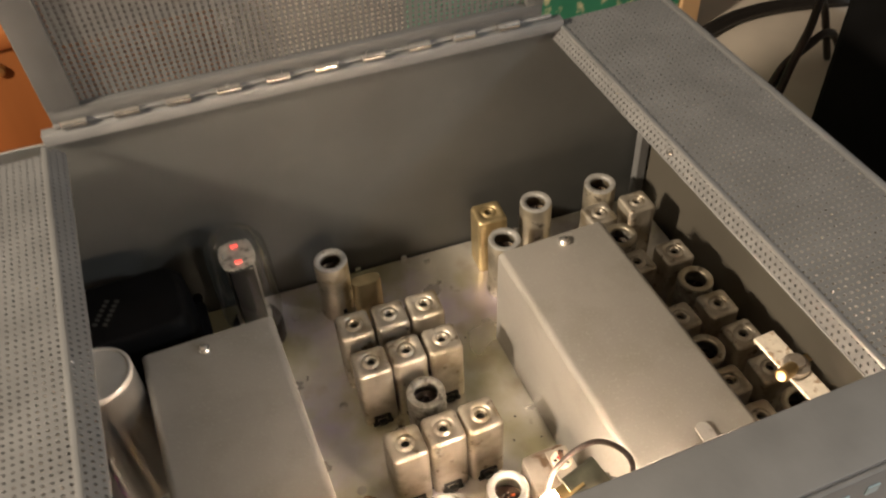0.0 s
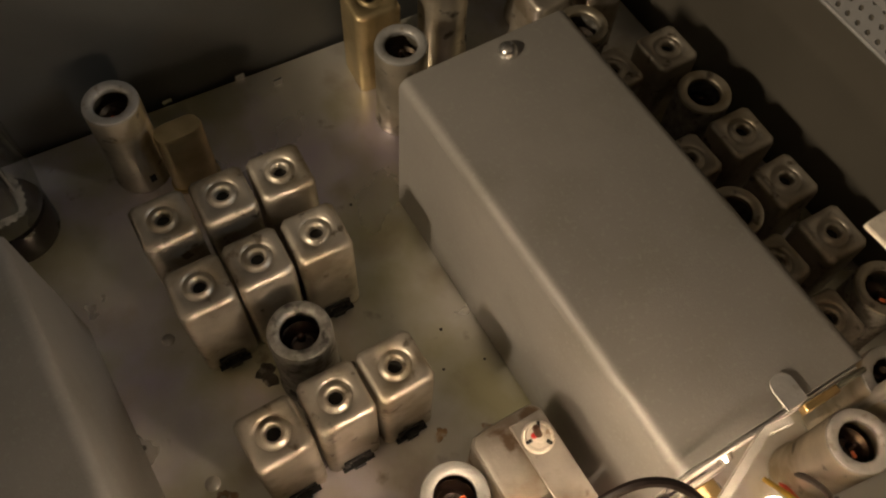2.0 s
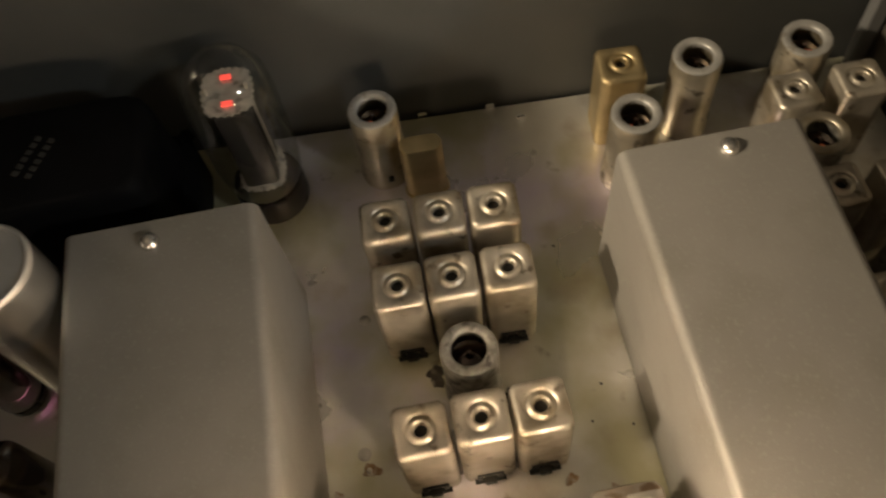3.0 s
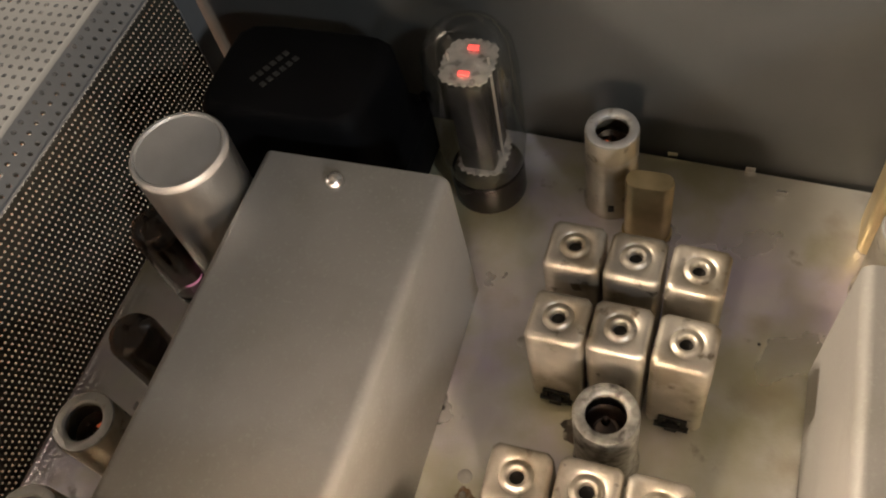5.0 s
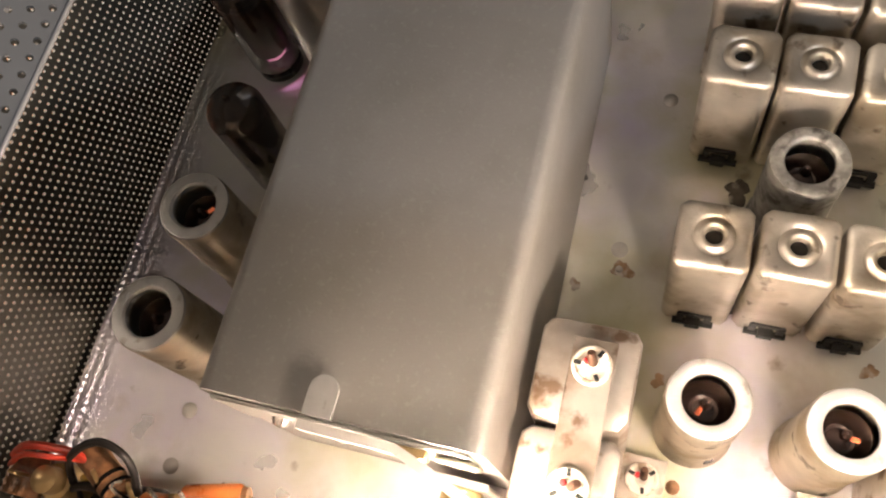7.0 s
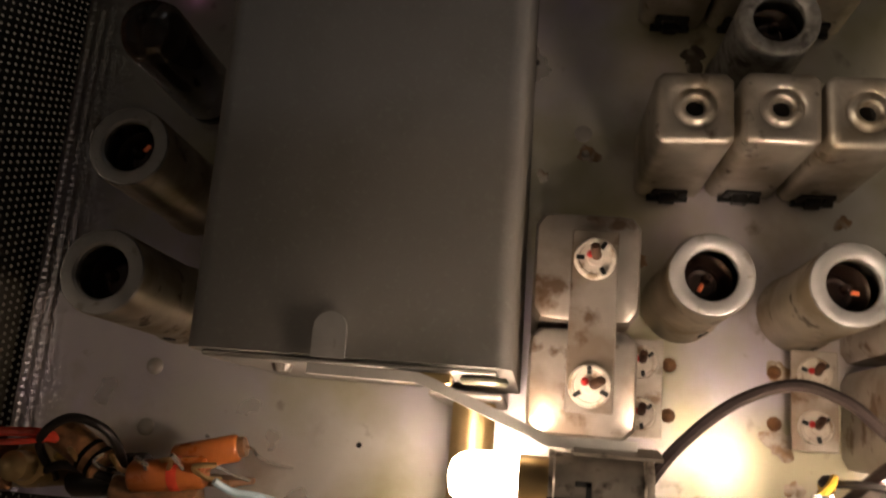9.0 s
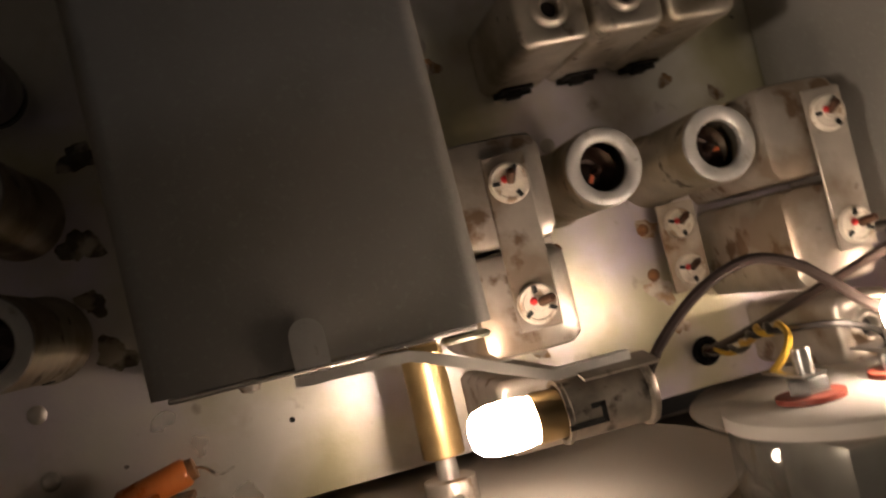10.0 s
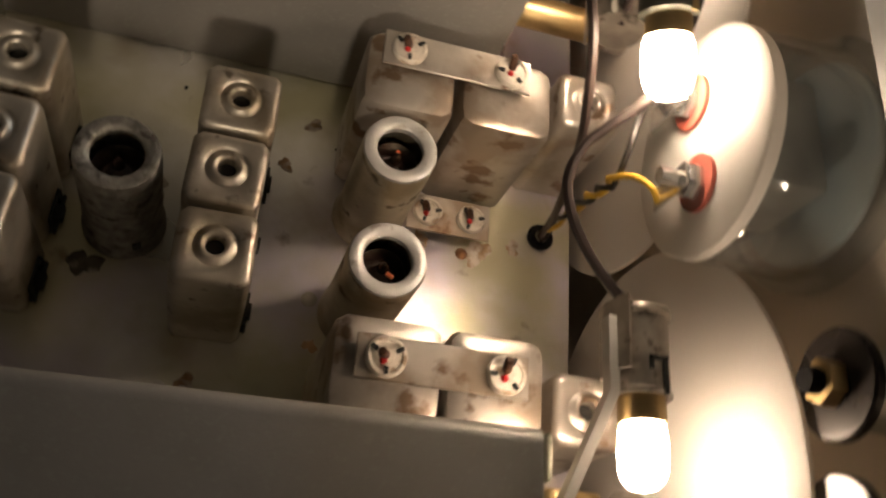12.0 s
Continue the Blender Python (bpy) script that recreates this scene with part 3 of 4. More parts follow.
for x, y in ((0.2352, 0.2520), (0.2352, 0.2280), (0.2352, 0.2035), (0.2105, 0.2985), (0.2110, 0.2520), (0.2105, 0.2045), (0.2120, 0.1800), (0.2105, 0.3450), (0.2375, 0.3447)):
    copy_thing(dark, pose(x, y, 0, 0, 0, 1.5 * math.sin(900 * x + 400 * y)))
gold = build_coil_can("square gold plated coil can near the back", 0.0096, 0.0440, M_CAN_GOLD, "", clip=False)
gold.matrix_basis = pose(0.1465, 0.3735, 0, 0, 0, -4)


# ---- shielded valves ----
def build_shield(label, height, r, body, rim, group, lit=True):
    v = thing("shielded_valve", label, "valve", group)
    hole = r * 0.62
    part("shield_body", lathe([(r + 0.0008, 0.0003), (r + 0.0008, 0.0030), (r, 0.0042), (r, height - 0.0016), (r - 0.0003, height - 0.0010), (r - 0.0007, height - 0.0010), (r - 0.0007, 0.0040), (r - 0.0007, 0.0003)], 32), body, v)
    part("shield_rim", lathe([(r - 0.0002, height - 0.0012), (r - 0.0004, height - 0.0003), (r - 0.0012, height), (hole + 0.0006, height - 0.0002), (hole, height - 0.0008), (hole, height - 0.0026), (hole + 0.0005, height - 0.0028)], 32), rim, v, "pale ring round the open top")
    part("glass_bulb", lathe([(r - 0.0024, 0.001), (r - 0.0024, height - 0.012), (r - 0.0040, height - 0.0085), (0.0016, height - 0.0072), (0.0008, height - 0.0040), (0, height - 0.0034)], 20), M_AMBER, v, "dark silvered glass")
    if lit:
        # emissive bar: heater glow, and in some shields a copper-coloured reflection
        part("heater_glow_and_glint", moved(box_bm(-0.0013, 0.0013, -0.0006, 0.0006, 0.0, 0.0010, 0.0004, 2), pose(-0.0021, -0.0010, height - 0.0080, 0, 0, 35)), M_HEATER, v, "orange heater glow and copper glint")
    part("shield_slot", box_bm(-0.0012, 0.0012, -r - 0.0004, -r + 0.0006, 0.0050, 0.0088), M_CLIP, v)
    return v


sh = build_shield("round metal valve shield with open top", 0.0450, 0.0104, M_SHIELD, M_SHIELD_RIM, "shielded valves")
sh.matrix_basis = pose(0.0445, 0.193, 0, 0, 0, 30)
for x, y, turn in ((0.077, 0.1926, 140), (0.0410, 0.3735, 10), (0.1778, 0.3692, 70), (0.1455, 0.3465, 0), (0.2235, 0.3677, 120), (0.191, 0.1450, 50), (0.2150, 0.1550, 10)):
    copy_thing(sh, pose(x, y, 0, 0, 0, turn))
side = build_shield("round metal valve shield with open top near the side", 0.0500, 0.0108, M_SHIELD, M_SHIELD_RIM, "")
side.matrix_basis = pose(-0.1035, 0.2165, 0, 0, 0, 200)
tall = build_shield("round metal valve shield, unlit, near the side", 0.0530, 0.0110, M_SHIELD, M_SHIELD_RIM, "", lit=False)
tall.matrix_basis = pose(-0.1033, 0.1828, 0)
old = build_shield("corroded grey valve shield among coil cans", 0.0425, 0.0106, M_SHIELD_OLD, M_SHIELD_OLD, "", lit=False)
old.matrix_basis = pose(0.061, 0.262, 0, 0, 0, -60)
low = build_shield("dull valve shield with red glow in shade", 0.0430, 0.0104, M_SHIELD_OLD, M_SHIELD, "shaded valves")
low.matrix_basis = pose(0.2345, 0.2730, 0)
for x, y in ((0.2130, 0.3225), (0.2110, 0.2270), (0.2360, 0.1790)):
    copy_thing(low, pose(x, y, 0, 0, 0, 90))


# ---- bare valves ----
def build_small_valve(label, at, height, r, glowing):
    v = thing("small_valve", label, "valve", "", at)
    part("socket", lathe([(0, 0.0), (r - 0.0006, 0.0003), (r - 0.0006, 0.0030), (r - 0.0020, 0.0046), (0, 0.0046)], 20), M_BAKELITE, v)
    part("envelope", lathe([(r * 0.9, 0.0050), (r, 0.0065), (r, height - 0.008), (r * 0.85, height - 0.0045), (r * 0.45, height - 0.0022), (0.0012, height - 0.0015), (0.0008, height + 0.0012), (0, height + 0.0016)], 24), M_GLASS_SMOKY, v, "smoky glass bulb")
    part("anode", lathe([(0, 0.012), (r * 0.72, 0.012), (r * 0.72, height - 0.014), (0, height - 0.014)], 16), M_ANODE_BROWN if glowing else M_BLACK, v, "metal anode")
    part("getter", lathe([(r * 0.90, height - 0.0105), (r * 0.86, height - 0.008), (r * 0.72, height - 0.0055), (r * 0.40, height - 0.0036), (0, height - 0.0032)], 20), M_GETTER, v, "dark silvery getter patch")
    if glowing:
        part("gas_glow", lathe([(0, 0.0070), (r * 0.40, 0.0070), (r * 0.52, 0.0084), (r * 0.42, 0.0102), (0, 0.0108)], 20), M_PINK, v, "pink gas glow")
    return v


build_small_valve("glass regulator valve glowing pink at its base", (-0.1210, 0.2950, 0), 0.052, 0.0092, True)
build_small_valve("bare glass valve with silvery top", (-0.1035, 0.2500, 0), 0.0545, 0.0092, False)


def build_rectifier():
    v = thing("rectifier_valve", "large glass rectifier valve with two red filaments", "valve", "", (-0.0110, 0.3710, 0))
    part("base", lathe([(0, 0), (0.0156, 0.0), (0.0158, 0.012), (0.0150, 0.0145), (0, 0.0145)], 28), M_BAKELITE, v, "black bakelite base")
    part("envelope", lathe([(0.0142, 0.0142), (0.0165, 0.020), (0.0180, 0.032), (0.0180, 0.070), (0.0170, 0.080), (0.0135, 0.0865), (0.0080, 0.0898), (0, 0.0908)], 32), M_GLASS, v, "clear glass bulb")
    for s in (-1, 1):
        part("anode", box_bm(-0.0072, 0.0072, s * 0.0054 - 0.0044, s * 0.0062 + 0.0044, 0.022, 0.070, 0.0020, 2), M_PLATE, v, "dark grey anode")
        part("filament", box_bm(-0.0020, 0.0020, s * 0.0066 - 0.0010, s * 0.0066 + 0.0010, 0.0746, 0.0752), M_FILAMENT, v, "glowing red filament")
    teeth = []
    for i in range(48):
        a = 2 * math.pi * i / 48
        r = 0.0126 if i % 2 else 0.0116
        k = 1 / max(abs(math.cos(a)), abs(math.sin(a))) ** 0.45
        teeth.append((r * 0.84 * k * math.cos(a), r * 0.98 * k * math.sin(a)))
    for z in (0.0735, 0.0215):
        part("mica_disc", loft([[(x, y, z) for x, y in teeth], [(x, y, z + 0.0006) for x, y in teeth]]), M_MICA, v, "toothed pale mica disc", smooth=0)
    for x in (-0.0078, 0.0078):
        part("support_rod", lathe([(0, 0.014), (0.0006, 0.014), (0.0006, 0.078), (0, 0.078)], 8, m=Matrix.Translation((x, 0, 0))), M_STEEL, v)
    return v


build_rectifier()


def build_capacitor_can():
    v = thing("electrolytic_can", "large round aluminium electrolytic capacitor can", "capacitor", "", (-0.0905, 0.3010, 0))
    part("can_body", lathe([(0, 0.0), (0.0178, 0.0), (0.0178, 0.003), (0.0172, 0.004), (0.0172, 0.0895)], 40), M_ALU, v)
    part("can_top", lathe([(0.0172, 0.0895), (0.0172, 0.0912), (0.0164, 0.0922), (0.0155, 0.0922), (0.0150, 0.0914), (0, 0.0912)], 40), M_ALU_TOP, v, "flat top with rolled rim")
    return v


build_capacitor_can()


def build_transformer():
    v = thing("power_transformer", "black enamelled power transformer in the corner", "transformer", "", (-0.0780, 0.3590, 0))
    part("core", box_bm(-0.039, 0.039, -0.029, 0.029, 0.0005, 0.030, 0.002, 2), M_BLACK, v)
    part("bell_cover", loft([squircle(0.041, 0.031, 0.006, 0.030), squircle(0.041, 0.031, 0.006, 0.0315), squircle(0.036, 0.0265, 0.007, 0.034), squircle(0.0345, 0.0250, 0.008, 0.066), squircle(0.032, 0.0225, 0.009, 0.0715), squircle(0.030, 0.0205, 0.009, 0.0725)]), M_BLACK, v)
    for row in range(2):
        for k in range(6):
            part("printed_bar", moved(box_bm(-0.0100 + 0.0033 * k, -0.0080 + 0.0033 * k, -0.0012, 0.0012, 0.0725, 0.0729), pose(-0.010 + 0.0052 * row, 0.001 - 0.0022 * row, 0, 0, 0, 62)), M_PRINT, v, "faint grey printed mark")
    for sx in (-1, 1):
        for sy in (-1, 1):
            part("bolt", lathe([(0, 0.003), (0.0028, 0.003), (0.0032, 0)], 6, m=Matrix.Translation((sx * 0.0375, sy * 0.0280, 0.0318))), M_BLACK, v)
    return v


build_transformer()


def build_crystal():
    v = thing("quartz_crystal", "flat gold tinted quartz crystal can", "crystal", "", (0.058, 0.3595, 0), 0)
    part("can_body", loft([squircle(0.0092, 0.0046, 0.0044, 0.0012), squircle(0.0092, 0.0046, 0.0044, 0.0330), squircle(0.0088, 0.0042, 0.0040, 0.0342), squircle(0.0078, 0.0032, 0.0030, 0.0345)]), M_CAN_GOLD, v)
    part("flange", loft([squircle(0.0100, 0.0054, 0.005, 0.0003), squircle(0.0100, 0.0054, 0.005, 0.0016)]), M_CAN_GOLD, v)
    return v


build_crystal()


# ---- trimmer blocks near the front ----
def build_trimmer(parent, x, y, z, r, turn, red=True):
    t = part("trimmer", lathe([(0, 0.0), (r, 0.0), (r, 0.0012), (r * 0.93, 0.0017), (r * 0.80, 0.0017), (r * 0.74, 0.0013), (r * 0.40, 0.0013), (r * 0.36, 0.0018), (0, 0.0018)], 26, m=pose(x, y, z)), M_CERAMIC, parent, "white ceramic trimmer, stained")
    for k in range(3):
        part("notch", moved(box_bm(r * 0.52, r * 0.90, -0.0005, 0.0005, 0.0012, 0.0020), pose(x, y, z, 0, 0, turn + 120 * k)), M_CLIP, t)
    part("screw", lathe([(0, 0.0062), (0.0008, 0.0062), (0.0011, 0.0058), (0.0012, 0.0016)], 12, m=pose(x + 0.0004, y, z, -16, 12, turn)), M_RUST_DARK, t, "dark trimmer screw")
    if red:
        part("paint_dab", lathe([(0, 0.0010), (0.0006, 0.0008), (0.0010, 0.0001), (0.0010, 0)], 7, m=pose(x - 0.0012, y + 0.0008, z + 0.0018)), M_RED, t, "red paint dab")
    return t


def build_trimmer_block(label, x0, x1, ys, top, plate_x, plate_y):
    v = thing("coil_block", label, "coil block", "coil blocks")
    for y0, y1 in ys:
        cx, cy, hx, hy = (x0 + x1) / 2, (y0 + y1) / 2, (x1 - x0) / 2, (y1 - y0) / 2
        b = loft([squircle(hx, hy, 0.0035, 0.0004), squircle(hx, hy, 0.0035, top - 0.0025), squircle(hx - 0.0006, hy - 0.0006, 0.0035, top - 0.0008), squircle(hx - 0.0024, hy - 0.0024, 0.003, top)])
        part("can_body", moved(b, Matrix.Translation((cx, cy, 0))), M_WHITE_METAL, v)
    pl = part("plate", box_bm(*plate_x, *plate_y, top + 0.0018, top + 0.0028, 0.0003, 1), M_WHITE_METAL, v, "flat pale metal bridge")
    px = sum(plate_x) / 2
    for y in (plate_y[0] + 0.006, plate_y[1] - 0.007):
        part("spacer", lathe([(0, top), (0.0024, top), (0.0024, top + 0.0018), (0, top + 0.0018)], 12, m=Matrix.Translation((px, y, 0))), M_STEEL, v)
        build_trimmer(pl, px, y, top + 0.0028, 0.0049, 60 if y > 0.18 else -25)
    return v


build_trimmer_block("two pale metal coil cans bridged by trimmer plate", 0.0022, 0.0272, ((0.1785, 0.2050), (0.1525, 0.1772)), 0.0505, (0.0108, 0.0216), (0.1578, 0.2000))
build_trimmer_block("two pale metal coil cans bridged by trimmer plate", 0.0885, 0.1130, ((0.179, 0.2050), (0.150, 0.1770)), 0.0465, (0.1003, 0.1115), (0.158, 0.2010))


def build_trimmer_strip(x, label, side=-1):
    v = thing("trimmer_strip", label, "trimmer strip", "trimmer strips")
    pl = part("plate", box_bm(x - 0.0062, x + 0.0062, 0.1545, 0.1815, 0.0060, 0.0068, 0.0002, 1), M_WHITE_METAL, v)
    for y in (0.1608, 0.1750):
        build_trimmer(pl, x, y, 0.0068, 0.0046, 40)
        part("post", lathe([(0, 0), (0.0022, 0), (0.0022, 0.006), (0, 0.006)], 10, m=Matrix.Translation((x, y, 0.0002))), M_STEEL, v)
        part("rosin_blob", lathe([(0, 0.0014), (0.0010, 0.0012), (0.0018, 0.0003), (0.0021, 0)], 9, m=Matrix.Translation((x + side * 0.0088, y + 0.0005, 0.0002))), M_RUST, v, "brown rosin blob round a rivet")
    return v


def build_stain(parent, x, y, r, seed, mat, name):
    """A thin dried patch with a ragged outline."""
    rnd = random.Random(seed)
    n = 26
    ph = [rnd.uniform(0, 6.28) for _ in range(4)]
    ring = []
    for i in range(n):
        a = 2 * math.pi * i / n
        k = 1 + 0.22 * math.sin(2 * a + ph[0]) + 0.16 * math.sin(3 * a + ph[1]) + 0.12 * math.sin(5 * a + ph[2]) + 0.08 * math.sin(9 * a + ph[3])
        ring.append((x + r * k * math.cos(a), y + r * k * math.sin(a)))
    part(name, loft([[(px, py, 0.00005) for px, py in ring], [(x + (px - x) * 0.9, y + (py - y) * 0.9, 0.00022) for px, py in ring]]), mat, parent, "dried brown stain")


for k, (x, y, r) in enumerate(((0.0720, 0.1560, 0.0042), (0.0725, 0.1755, 0.0034), (0.0320, 0.1660, 0.0030), (0.0290, 0.1560, 0.0026), (0.0300, 0.1470, 0.0022), (0.0760, 0.1440, 0.0024), (0.0330, 0.2050, 0.0020), (0.0165, 0.2375, 0.0030), (0.0030, 0.2300, 0.0018), (0.0900, 0.2200, 0.0022), (0.1060, 0.2130, 0.0024))):
    build_stain(chassis, x, y, r, 40 + k, M_STAIN, "stain")
for k, (x, y, r) in enumerate(((-0.0900, 0.2060, 0.0050), (-0.0870, 0.1750, 0.0048), (-0.0860, 0.2300, 0.0045), (-0.0900, 0.1900, 0.0036), (0.0470, 0.2700, 0.0040), (0.0740, 0.2560, 0.0036))):
    build_stain(chassis, x, y, r, 80 + k, M_GRIME, "grime_patch")


build_trimmer_strip(0.0795, "narrow metal strip with two red-dabbed trimmers")
build_trimmer_strip(0.0330, "narrow metal strip with two red-dabbed trimmers", 1)

short = build_coil_can("short white metal coil can near the dial", 0.0094, 0.0430, M_WHITE_METAL, "white coil cans", clip=False)
short.matrix_basis = pose(0.1075, 0.1365, 0)
copy_thing(short, pose(0.0135, 0.1375, 0))


# ---- tuning shafts and dial discs ----
def build_shaft(x, label):
    v = thing("tuning_shaft", label, "shaft", "tuning shafts", (x, 0, 0.0345))
    along = pose(0, 0, 0, 90, 0, 0)
    part("coupler", lathe([(0, -0.1590), (0.0050, -0.1590), (0.0054, -0.1586), (0.0054, -0.1322), (0.0050, -0.1318), (0, -0.1318)], 24, m=along), M_BRASS, v, "dull brass coupler")
    part("rod", lathe([(0, -0.1316), (0.0027, -0.1316), (0.0032, -0.1030), (0, -0.1030)], 16, m=along), M_STEEL, v)
    part("collar", lathe([(0.0028, -0.1262), (0.0064, -0.1262), (0.0067, -0.1257), (0.0067, -0.1160), (0.0028, -0.1155)], 20, m=along), M_WHITE_METAL, v, "pale metal collar")
    part("set_screw", lathe([(0, 0.0080), (0.0016, 0.0080), (0.0016, 0.0062), (0, 0.0062)], 8, m=Matrix.Translation((0, 0.122, 0))), M_SCREW, v)
    part("bracket", box_bm(-0.0105, 0.0075, 0.1592, 0.1610, -0.0342, 0.010, 0.0006, 1), M_STEEL, v)
    return v


build_shaft(-0.0105, "brass and steel tuning shaft below lamp")
build_shaft(0.1435, "brass and steel tuning shaft below lamp")


def build_disc(x, y, label):
    v = thing("dial_disc", label, "dial disc", "dial discs", (x, y, 0.0352))
    part("disc", lathe([(0, 0.0008), (0.0655, 0.0008), (0.0660, 0.0004), (0.0660, -0.0004), (0.0655, -0.0008), (0, -0.0008)], 72, m=pose(0, 0, 0, 90, 0, 0)), M_DISC, v)
    part("hub", lathe([(0, 0.004), (0.012, 0.004), (0.012, 0.001), (0, 0.001)], 24, m=pose(0, 0, 0, 90, 0, 0)), M_STEEL, v)
    return v


build_disc(-0.0066, 0.1195, "white plastic dial disc lit by pilot lamp")
build_disc(0.1279, 0.1195, "white plastic dial disc lit by pilot lamp")


# ---- pilot lamps ----
def build_pilot_lamp(label, tab, bend, holder, lit):
    """Bracket over the cover's front edge, bent out to a bayonet holder with a lit bulb lying along x."""
    v = thing("pilot_lamp", label, "pilot lamp", "pilot lamps")
    x, y = tab
    tabm = loft([[(x - 0.0035, y + 0.004 * 0, 0.0791)] + [(x - 0.0035 * math.cos(math.pi * k / 10), y + 0.006 + 0.0035 * math.sin(math.pi * k / 10), 0.0791) for k in range(11)] + [(x + 0.0035, y, 0.0791)],
                 [(x - 0.0035, y + 0.004 * 0, 0.0799)] + [(x - 0.0035 * math.cos(math.pi * k / 10), y + 0.006 + 0.0035 * math.sin(math.pi * k / 10), 0.0799) for k in range(11)] + [(x + 0.0035, y, 0.0799)]])
    part("tab", tabm, M_SHIELD_RIM, v, "rounded grey tab")
    part("arm", strip_bm([(x - 0.004, y - 0.0022, 0.0778)] + bend + [holder[0]], (0, 0.0, 1), 0.0036, 0.0022), M_ARM, v, "bent bright steel strip")
    hx, hy, hz = holder[1]
    d = holder[2]
    up = -d[0]
    turn = pose(hx, hy, hz, 0, 90 * d[0], d[1])
    hold = part("holder", lathe([(0, -0.0008), (0.0068, -0.0008), (0.0070, -0.0004), (0.0070, 0.0006), (0.0062, 0.0010), (0.0062, 0.0172), (0.0066, 0.0176), (0.0066, 0.0184), (0.0056, 0.0184), (0.0056, 0.013), (0, 0.013)], 28, m=turn), M_HOLDER, v, "tarnished metal bayonet holder")
    part("bayonet_slot", moved(join(join(box_bm(up * 0.0060 - 0.0004, up * 0.0060 + 0.0004, -0.0030, -0.0020, 0.0105, 0.0186), box_bm(up * 0.0060 - 0.0004, up * 0.0060 + 0.0004, -0.0030, 0.0012, 0.0105, 0.0115)), box_bm(up * 0.0060 - 0.0004, up * 0.0060 + 0.0004, 0.0002, 0.0012, 0.0105, 0.0135)), turn), M_CLIP, hold, "dark bayonet slot")
    part("clip", moved(strip_bm([(-0.0068, 0.0052, 0.006), (-0.0050, 0.0068, 0.006), (0.0, 0.0076, 0.006), (0.0050, 0.0068, 0.006), (0.0072, 0.0060, 0.006)], (0, 0, 1), 0.016, 0.0006), turn), M_HOLDER, hold, "curled spring clip")
    part("bulb", lathe([(0.0046, 0.0240), (0.0050, 0.0255), (0.0052, 0.0295), (0.0051, 0.0328), (0.0044, 0.0354), (0.0030, 0.0368), (0, 0.0375)], 22, m=turn), lit, v, "brightly lit bulb glass")
    part("bulb_cap", lathe([(0, 0.013), (0.0050, 0.013), (0.0052, 0.0232), (0.0050, 0.0240), (0, 0.0240)], 22, m=turn), M_BRASS, v, "brass bulb cap")
    return v


build_pilot_lamp("lit pilot lamp in metal holder on bent bracket", (-0.0380, 0.1635), [(-0.0195, 0.1610, 0.0780), (-0.0165, 0.1600, 0.0781), (0.0070, 0.1508, 0.0820)], ((0.0235, 0.1508, 0.0818), (0.0257, 0.1428, 0.0798), (-1, 0)), M_LAMP)
build_pilot_lamp("lit pilot lamp in metal holder on bent bracket", (0.1625, 0.162), [(0.152, 0.1610, 0.0760), (0.149, 0.1600, 0.0760), (0.128, 0.1520, 0.0770)], ((0.118, 0.1520, 0.0770), (0.1060, 0.1450, 0.0775), (1, -4)), M_LAMP_SOFT)


# ---- signal meter, seen from its back ----
def build_meter():
    v = thing("signal_meter", "clear plastic meter with white round back, two terminals", "meter", "", (0.0635, 0.0005, 0.0955))
    along = pose(0, 0, 0, 90, 0, 0)
    part("back_disc", lathe([(0, -0.1350), (0.0258, -0.1350), (0.0268, -0.1342), (0.0268, -0.1315), (0, -0.1310)], 48, m=along), M_DISC, v, "white round back plate")
    part("case", lathe([(0.0258, -0.1308), (0.0264, -0.1300), (0.0272, -0.1080), (0.0300, -0.1070), (0.0300, -0.1035), (0.0255, -0.1035), (0.0250, -0.1080), (0.0246, -0.1308)], 48, m=along), M_PLASTIC_CLEAR, v, "clear plastic case")
    part("movement", box_bm(-0.014, 0.014, 0.111, 0.128, -0.012, 0.012, 0.002, 2), M_STEEL, v, "metal meter movement")
    part("scale_plate", lathe([(0, -0.1072), (0.0238, -0.1072), (0.0242, -0.1068), (0.0242, -0.1060), (0, -0.1060)], 40, m=along), M_METER_FACE, v, "blue-grey scale plate")
    for x in (-0.0108, 0.0102):
        part("washer", lathe([(0.0022, -0.1362), (0.0066, -0.1362), (0.0066, -0.1351), (0.0022, -0.1351)], 24, m=pose(x, 0, 0, 90, 0, 0)), M_RUBBER_RED, v, "red fibre washer")
        part("nut", lathe([(0, -0.1395), (0.0038, -0.1395), (0.0042, -0.1390), (0.0042, -0.1363), (0, -0.1363)], 6, m=pose(x, 0, 0, 90, 0, 0)), M_SCREW, v, "hexagon nut")
        part("stud", lathe([(0, -0.1450), (0.0019, -0.1450), (0.0019, -0.1396), (0, -0.1396)], 14, m=pose(x, 0, 0, 90, 0, 0)), M_SCREW, v, "threaded stud")
        part("solder_tag", box_bm(x - 0.0028, x + 0.0028, 0.1397, 0.1403, -0.011, 0.003), M_SCREW, v)
    return v


build_meter()


